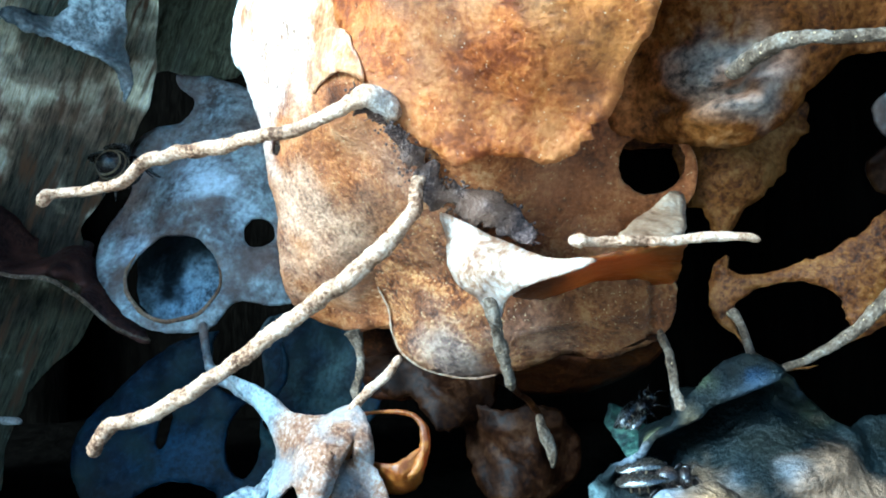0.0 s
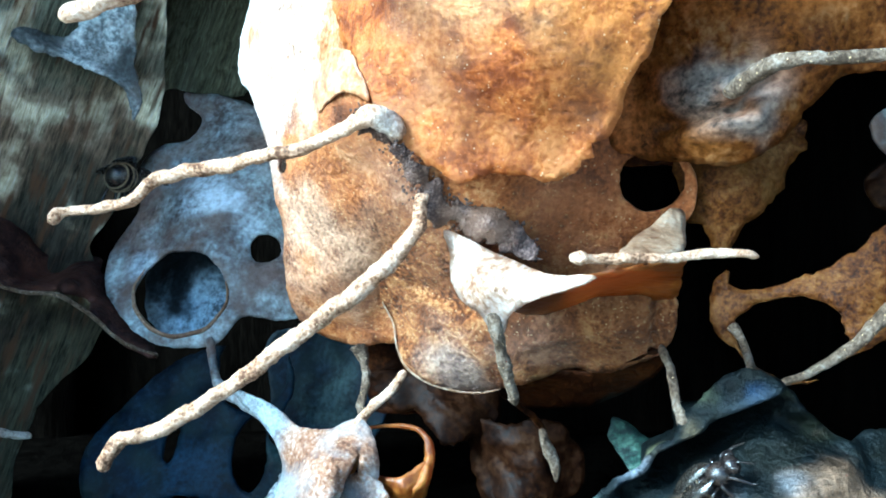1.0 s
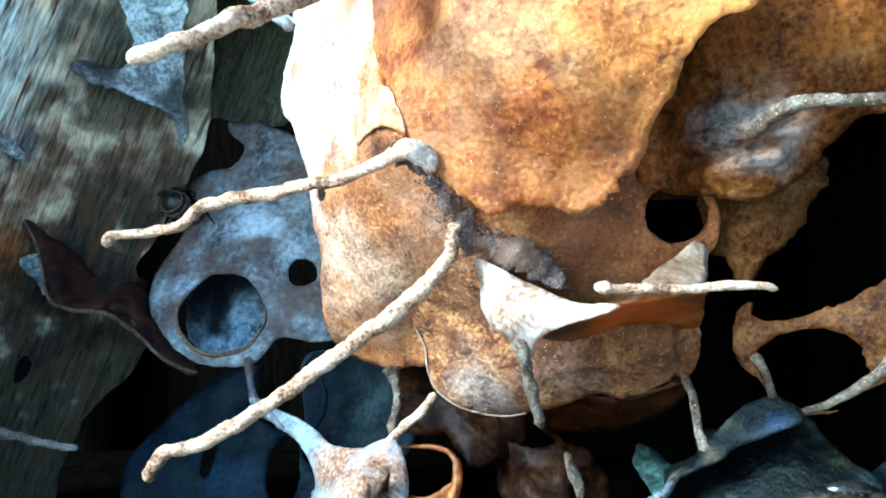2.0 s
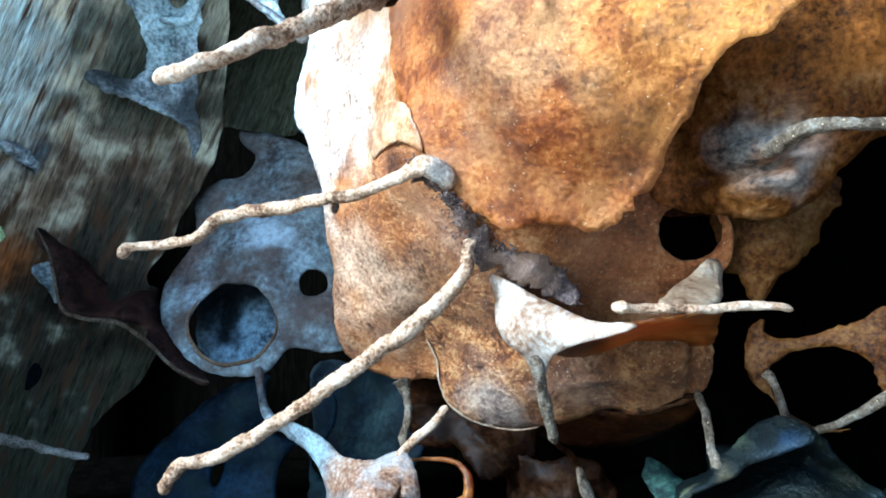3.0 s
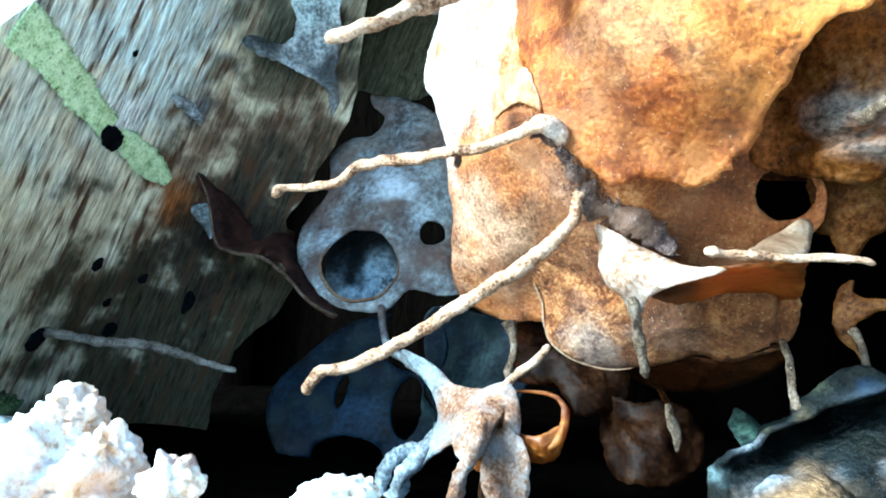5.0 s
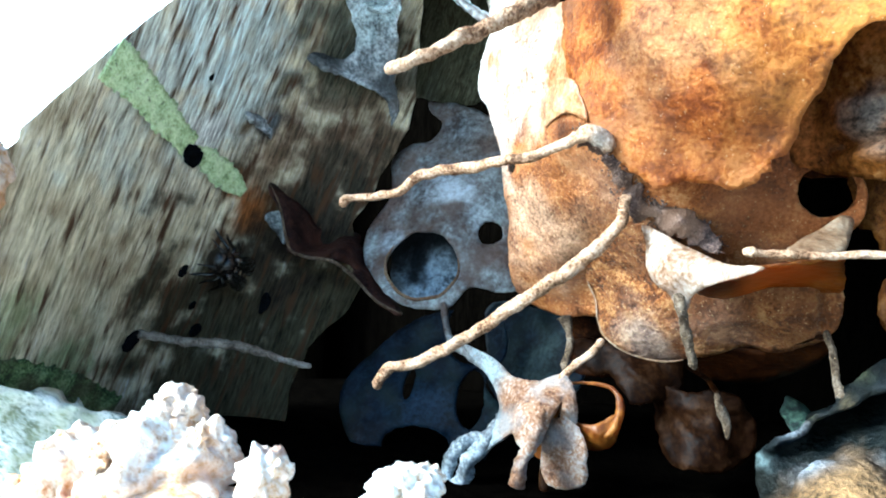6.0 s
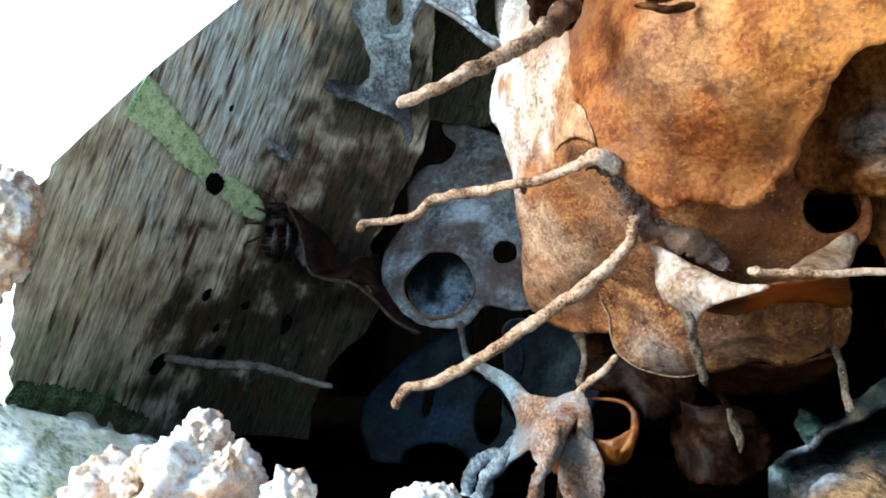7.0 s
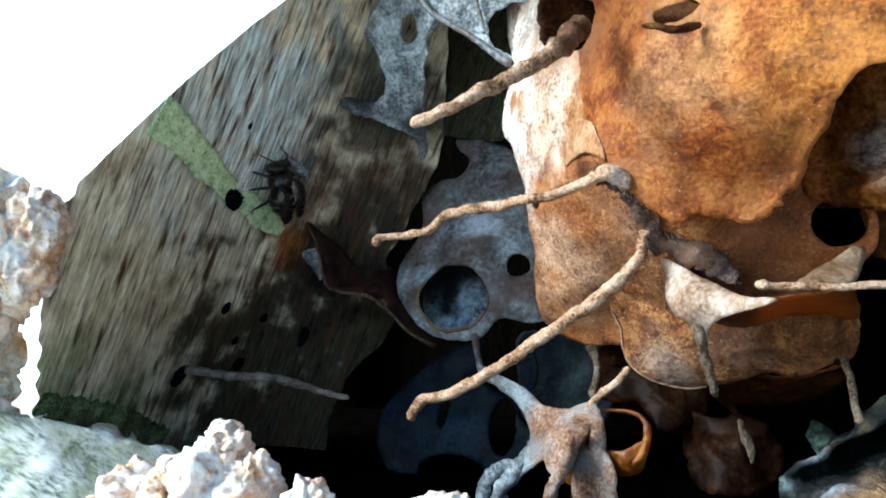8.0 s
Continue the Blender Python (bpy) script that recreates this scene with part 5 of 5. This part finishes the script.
# ---- crumbly resin in the opening ----
CRUMBS = [  # centre, half sizes
    (-5.82, 5.6, -3.03, 0.97, 0.9), (-5.77, 5.8, -2.36, 0.42, 0.44), (-4.06, 5.0, -2.73, 0.32, 0.41), (-5.18, 5.7, -2.66, 0.32, 0.41), (-2.42, 5.2, -2.78, 0.48, 0.43), (-3.5, 5.2, -3.34, 0.69, 0.33), (-7.43, 6.2, -3.75, 0.99, 0.99), (-4.76, 5.0, -3.64, 2.09, 0.7), (-2.18, 5.4, -2.59, 0.16, 0.19),
]
for i, (x, y, z, a, b) in enumerate(CRUMBS):
    lump = tagged(boulder("resin_crumb", (x, y, z - 0.12), (a * 0.9, (a + b) / 2 * 0.9, b * 0.9), CRUMB, seed=3.3 * i + 1, crag=0.34, detail=5), "whitish crumbly resin lump glaring in daylight", "resin lump", "crumbs in the opening")
    rnd = random.Random(40 + i)
    for k in range(6):
        u, v, r = rnd.uniform(-0.8, 0.8), rnd.uniform(0.1, 0.8), rnd.uniform(0.10, 0.2) * min(a, b)
        w = math.sqrt(max(0, 1 - u * u - v * v * 0.8))
        boulder("nodule", (x + a * u * 0.9, y - (a + b) / 2 * w * 0.9, z - 0.12 + b * v * 0.85), (r, r, r * 0.9), CRUMB, lump, seed=9.7 * i + k, crag=0.5, detail=3)
CRUST = [(-11.22, 7.6, -0.07, 0.57, 0.62), (-10.97, 7.7, 0.77, 0.47, 0.62), (-12.3, 7.7, -0.92, 0.52, 0.73), (-12.65, 7.9, -1.78, 0.43, 0.53), (-11.92, 7.5, 0.33, 0.73, 1.25), (-12.9, 8.2, -2.91, 0.76, 0.65), (-12.9, 7.6, -1.55, 0.63, 1.15), (-12.6, 8.6, -0.81, 0.38, 0.51), (-13.0, 8.9, -1.69, 0.39, 0.59), (-13.2, 9.0, -2.51, 0.41, 0.53)]
for i, (x, y, z, a, b) in enumerate(CRUST):
    tagged(boulder("resin_crust", (x, y, z), (a, (a + b) / 2, b), CRUMB, seed=5.1 * i + 2, crag=0.36, detail=5), "pale crumbly resin crust on the log's broken edge", "resin lump", "crust on the edge")


# ---- bees ----
SHELL = material("bee_black", [(0.004, 0.003, 0.003), (0.008, 0.006, 0.006), (0.014, 0.010, 0.008), (0.03, 0.02, 0.015)], rough=0.22, grain=(800, 4000), bump=0.25, spec=0.45, crease=0.1)
FUR = material("bee_band", [(0.03, 0.018, 0.007), (0.07, 0.045, 0.02), (0.12, 0.085, 0.045), (0.2, 0.16, 0.1)], rough=0.6, grain=(900, 4000), bump=0.8)
WING = material("bee_wing", [(0.006, 0.004, 0.003), (0.010, 0.008, 0.006), (0.016, 0.013, 0.010), (0.03, 0.026, 0.022)], rough=0.25, grain=(500, 3000), bump=0.2, spec=0.9, crease=0.1)
WING.node_tree.nodes["Principled BSDF"].inputs["Alpha"].default_value = 0.95


def egg(name, centre, size, mat, parent, rings=14, sides=18, pinch=0.0):
    verts, faces = [], []
    for i in range(rings + 1):
        a = math.pi * i / rings
        for k in range(sides):
            b = 2 * math.pi * k / sides
            w = math.sin(a) * (1 + pinch * math.cos(a))
            verts.append((centre[0] - size[0] * math.cos(a), centre[1] + size[1] * w * math.cos(b), centre[2] + size[2] * w * math.sin(b)))
    for i in range(rings):
        for k in range(sides):
            a, b = i * sides + k, i * sides + (k + 1) % sides
            faces.append((a, b, b + sides, a + sides))
    return finish(name, verts, faces, mat, parent)


def build_bee(size=1.0, broad=1.0):
    """A small black bee, head along +x, feet down, 1.1 cm long."""
    bee = thing("bee", "small black stingless bee with pale banded abdomen", "bee", "bees of the nest")
    egg("head", (0.43, 0, 0.20), (0.11, 0.17, 0.15), SHELL, bee)
    for s in (1, -1):
        egg("eye", (0.46, s * 0.125, 0.22), (0.07, 0.05, 0.10), SHELL, bee, 8, 10)
        tube("antenna", [(0.5, s * 0.05, 0.25, 0.016), (0.6, s * 0.12, 0.34, 0.014), (0.68, s * 0.16, 0.24, 0.014), (0.76, s * 0.2, 0.14, 0.016)], SHELL, bee, lumps=0.03, sides=6)
        for x, reach, back in ((0.25, 0.34, 0.24), (0.16, 0.38, -0.02), (0.06, 0.42, -0.30)):
            tube("leg", [(x, s * 0.12, 0.14, 0.03), (x + back * 0.4, s * reach * 0.6, 0.24, 0.035), (x + back * 0.8, s * reach * 0.85, 0.10, 0.03), (x + back, s * reach, 0.012, 0.018), (x + back * 1.25, s * reach * 1.08, 0.0, 0.014)], SHELL, bee, lumps=0.06, sides=7)
        wing = [(0.18, s * 0.10, 0.36), (0.0, s * 0.24, 0.41), (-0.3, s * 0.26, 0.38), (-0.60, s * 0.18, 0.33), (-0.58, s * 0.06, 0.34), (-0.3, s * 0.02, 0.40)]
        rim = curve_through(wing, 0.05, True)
        mid = rim.mean(0)
        ob = finish("wing", [tuple(mid + (0, 0, 0.02))] + [tuple(p) for p in rim], [(0, 1 + i, 1 + (i + 1) % len(rim)) for i in range(len(rim))], WING, bee, "smoky amber wing")
        ob.modifiers.new("thickness", "SOLIDIFY").thickness = 0.008 * CM
    egg("thorax", (0.16, 0, 0.22), (0.20, 0.19, 0.18), SHELL, bee)
    abdomen = egg("abdomen", (-0.27, 0, 0.19), (0.31, 0.21, 0.19), SHELL, bee, pinch=-0.12)
    for x, w in ((-0.14, 0.19), (-0.27, 0.205), (-0.40, 0.175)):
        ring = [(x + 0.0, w * 1.02 * math.cos(a), 0.19 + w * 0.93 * math.sin(a), 0.022) for a in np.linspace(0, 2 * math.pi, 17)]
        tube("band", ring, FUR, abdomen, "pale hairy band", lumps=0.1, sides=6)
    for ob in [bee, *bee.children_recursive]:
        if ob.type == "MESH":
            ob.data.transform(Matrix.Diagonal((size, size * broad, size * broad, 1)))
    return bee


def stand(place, ahead, up):
    """A pose at a place in cm, facing ahead, with its back towards up."""
    x = Vector(ahead).normalized()
    z = Vector(up)
    z = (z - x * z.dot(x)).normalized()
    y = z.cross(x)
    m = Matrix((x, y, z)).transposed().to_4x4()
    return Matrix.Translation(Vector(place) * CM) @ m


gap_bee = build_bee(0.95, 1.5)
wall_bee = build_bee(1.35, 1.3)
mound_bee = build_bee(0.85)
shadow_bee = copy_thing(mound_bee, Matrix())
tagged(wall_bee, "small black bee with amber wings walking on the log wall")
tagged(mound_bee, "small shiny black bee crawling over dark resin")
tagged(shadow_bee, "small black bee in the dark gap behind the resin")
WALL_UP = (0.93, -0.25, -0.25)


def wall_step(t, y, z, ahead):
    p = on_wall(s_at_y(y), z)
    return (t, stand((p.x + 0.06, p.y - 0.03, p.z), ahead, WALL_UP))


def motions():
    walk(gap_bee, [(0, stand((-6.22, 15.40, 1.33), (0.2, 1, -0.25), (-0.5, 0.1, 1))), (0.2, stand((-6.29, 15.40, 1.35), (0.05, 1, -0.05), (-0.3, 0, 1))), (0.4, stand((-6.22, 15.40, 1.33), (0.3, 1, -0.3), (-0.5, 0.1, 1))),
                   (0.8, stand((-6.21, 15.40, 1.44), (0.15, 1, -0.2), (-0.6, 0.1, 1))), (1.2, stand((-6.21, 15.40, 1.44), (0.25, 1, -0.05), (-0.4, 0, 1))), (1.7, stand((-6.26, 15.40, 1.48), (0.3, 1, -0.3), (-0.4, 0, 1))),
                   (2.3, stand((-6.6, 18.0, 1.2), (0.3, 0.9, -0.3), (0, 0.3, 1))), (2.8, stand((-6.2, 20.0, 0.6), (0, 1, 0), (0, 0, 1))), (8, stand((-6.0, 21.0, 0.4), (0, 1, 0), (0, 0, 1)))])
    walk(wall_bee, [(0, stand((-12.0, 18.9, -2.6), (1, 0, 0.1), (0, -0.3, 1))), (4.8, stand((-11.6, 18.8, -2.6), (1, 0, 0.1), (0, -0.3, 1))), (5.15, stand((-8.0, 17.6, -2.6), (0.8, -0.6, 0.1), (0.2, -0.5, 1))), (5.4, stand((-8.9, 15.7, -2.0), (-0.5, -0.9, 0.3), WALL_UP)),
                    wall_step(5.8, 14.82, -1.02, (0, -1, 0.25)),
                    wall_step(6, 14.82, -0.75, (0, -1, 0.35)),
                    wall_step(6.2, 15.33, -0.63, (0, -1, 0.5)),
                    wall_step(6.4, 15.25, -0.36, (0, -0.9, 0.8)),
                    wall_step(6.6, 15.17, 0.12, (0, -0.6, 1)),
                    wall_step(6.8, 15.17, 0.36, (0, -0.3, 1)),
                    wall_step(7, 15.00, 0.72, (0, -0.1, 1)),
                    wall_step(7.2, 14.82, 1.14, (0, -0.1, 1)),
                    wall_step(7.4, 14.63, 1.59, (0, -0.2, 1)),
                    wall_step(7.6, 14.11, 1.86, (0, -0.4, 1)),
                    wall_step(7.8, 13.82, 1.98, (0, -0.5, 1)),
                    wall_step(8, 13.91, 2.13, (0, -0.55, 1))])
    walk(mound_bee, [(0, stand((2.87, 10.55, -3.17), (0.7, -0.2, 0.1), (-0.1, -0.6, 0.75))),
                     (0.2, stand((3.06, 10.45, -3.00), (0.6, -0.3, 0.4), (-0.1, -0.6, 0.75))),
                     (0.4, stand((3.32, 10.35, -2.92), (0.2, -0.5, 0.8), (-0.1, -0.6, 0.75))),
                     (0.6, stand((3.39, 10.25, -2.89), (0.1, -0.5, 0.8), (-0.1, -0.6, 0.75))),
                     (0.8, stand((3.46, 10.20, -2.88), (0.2, -0.5, 0.8), (-0.1, -0.6, 0.75))),
                     (1, stand((3.54, 10.15, -2.84), (0.5, -0.4, 0.6), (-0.1, -0.6, 0.75))),
                     (1.2, stand((3.68, 10.10, -2.73), (0.8, -0.3, 0.4), (-0.1, -0.6, 0.75))),
                     (1.4, stand((3.94, 10.00, -2.60), (1, -0.1, 0.1), (-0.1, -0.6, 0.75))),
                     (1.6, stand((4.03, 10.00, -2.60), (1, 0, 0), (-0.1, -0.6, 0.75))), (2.3, stand((6.2, 10.2, -3.2), (1, 0.1, -0.2), (0, -0.5, 0.8))), (3.0, stand((7.5, 10.6, -4.2), (1, 0.1, -0.4), (0, -0.4, 0.9))), (8, stand((7.6, 10.7, -4.3), (1, 0.1, -0.4), (0, -0.4, 0.9)))])
    walk(shadow_bee, [(0, stand((3.46, 13.90, -2.97), (0.5, 0.2, 0.6), (-0.3, -0.7, 0.6))), (0.3, stand((3.61, 13.90, -2.81), (0.5, 0.2, 0.6), (-0.3, -0.7, 0.6))), (0.8, stand((3.97, 14.20, -2.81), (0.6, 0.4, 0.2), (-0.3, -0.7, 0.6))), (1.2, stand((4.3, 14.4, -4.8), (0.5, 0.8, -0.3), (0, -0.3, 1))), (2.4, stand((4.2, 14.6, -4.2), (0.6, 0.8, -0.2), (0, 0, 1))), (8, stand((4.4, 15.0, -4.3), (0.6, 0.8, 0), (0, 0, 1)))])


motions()
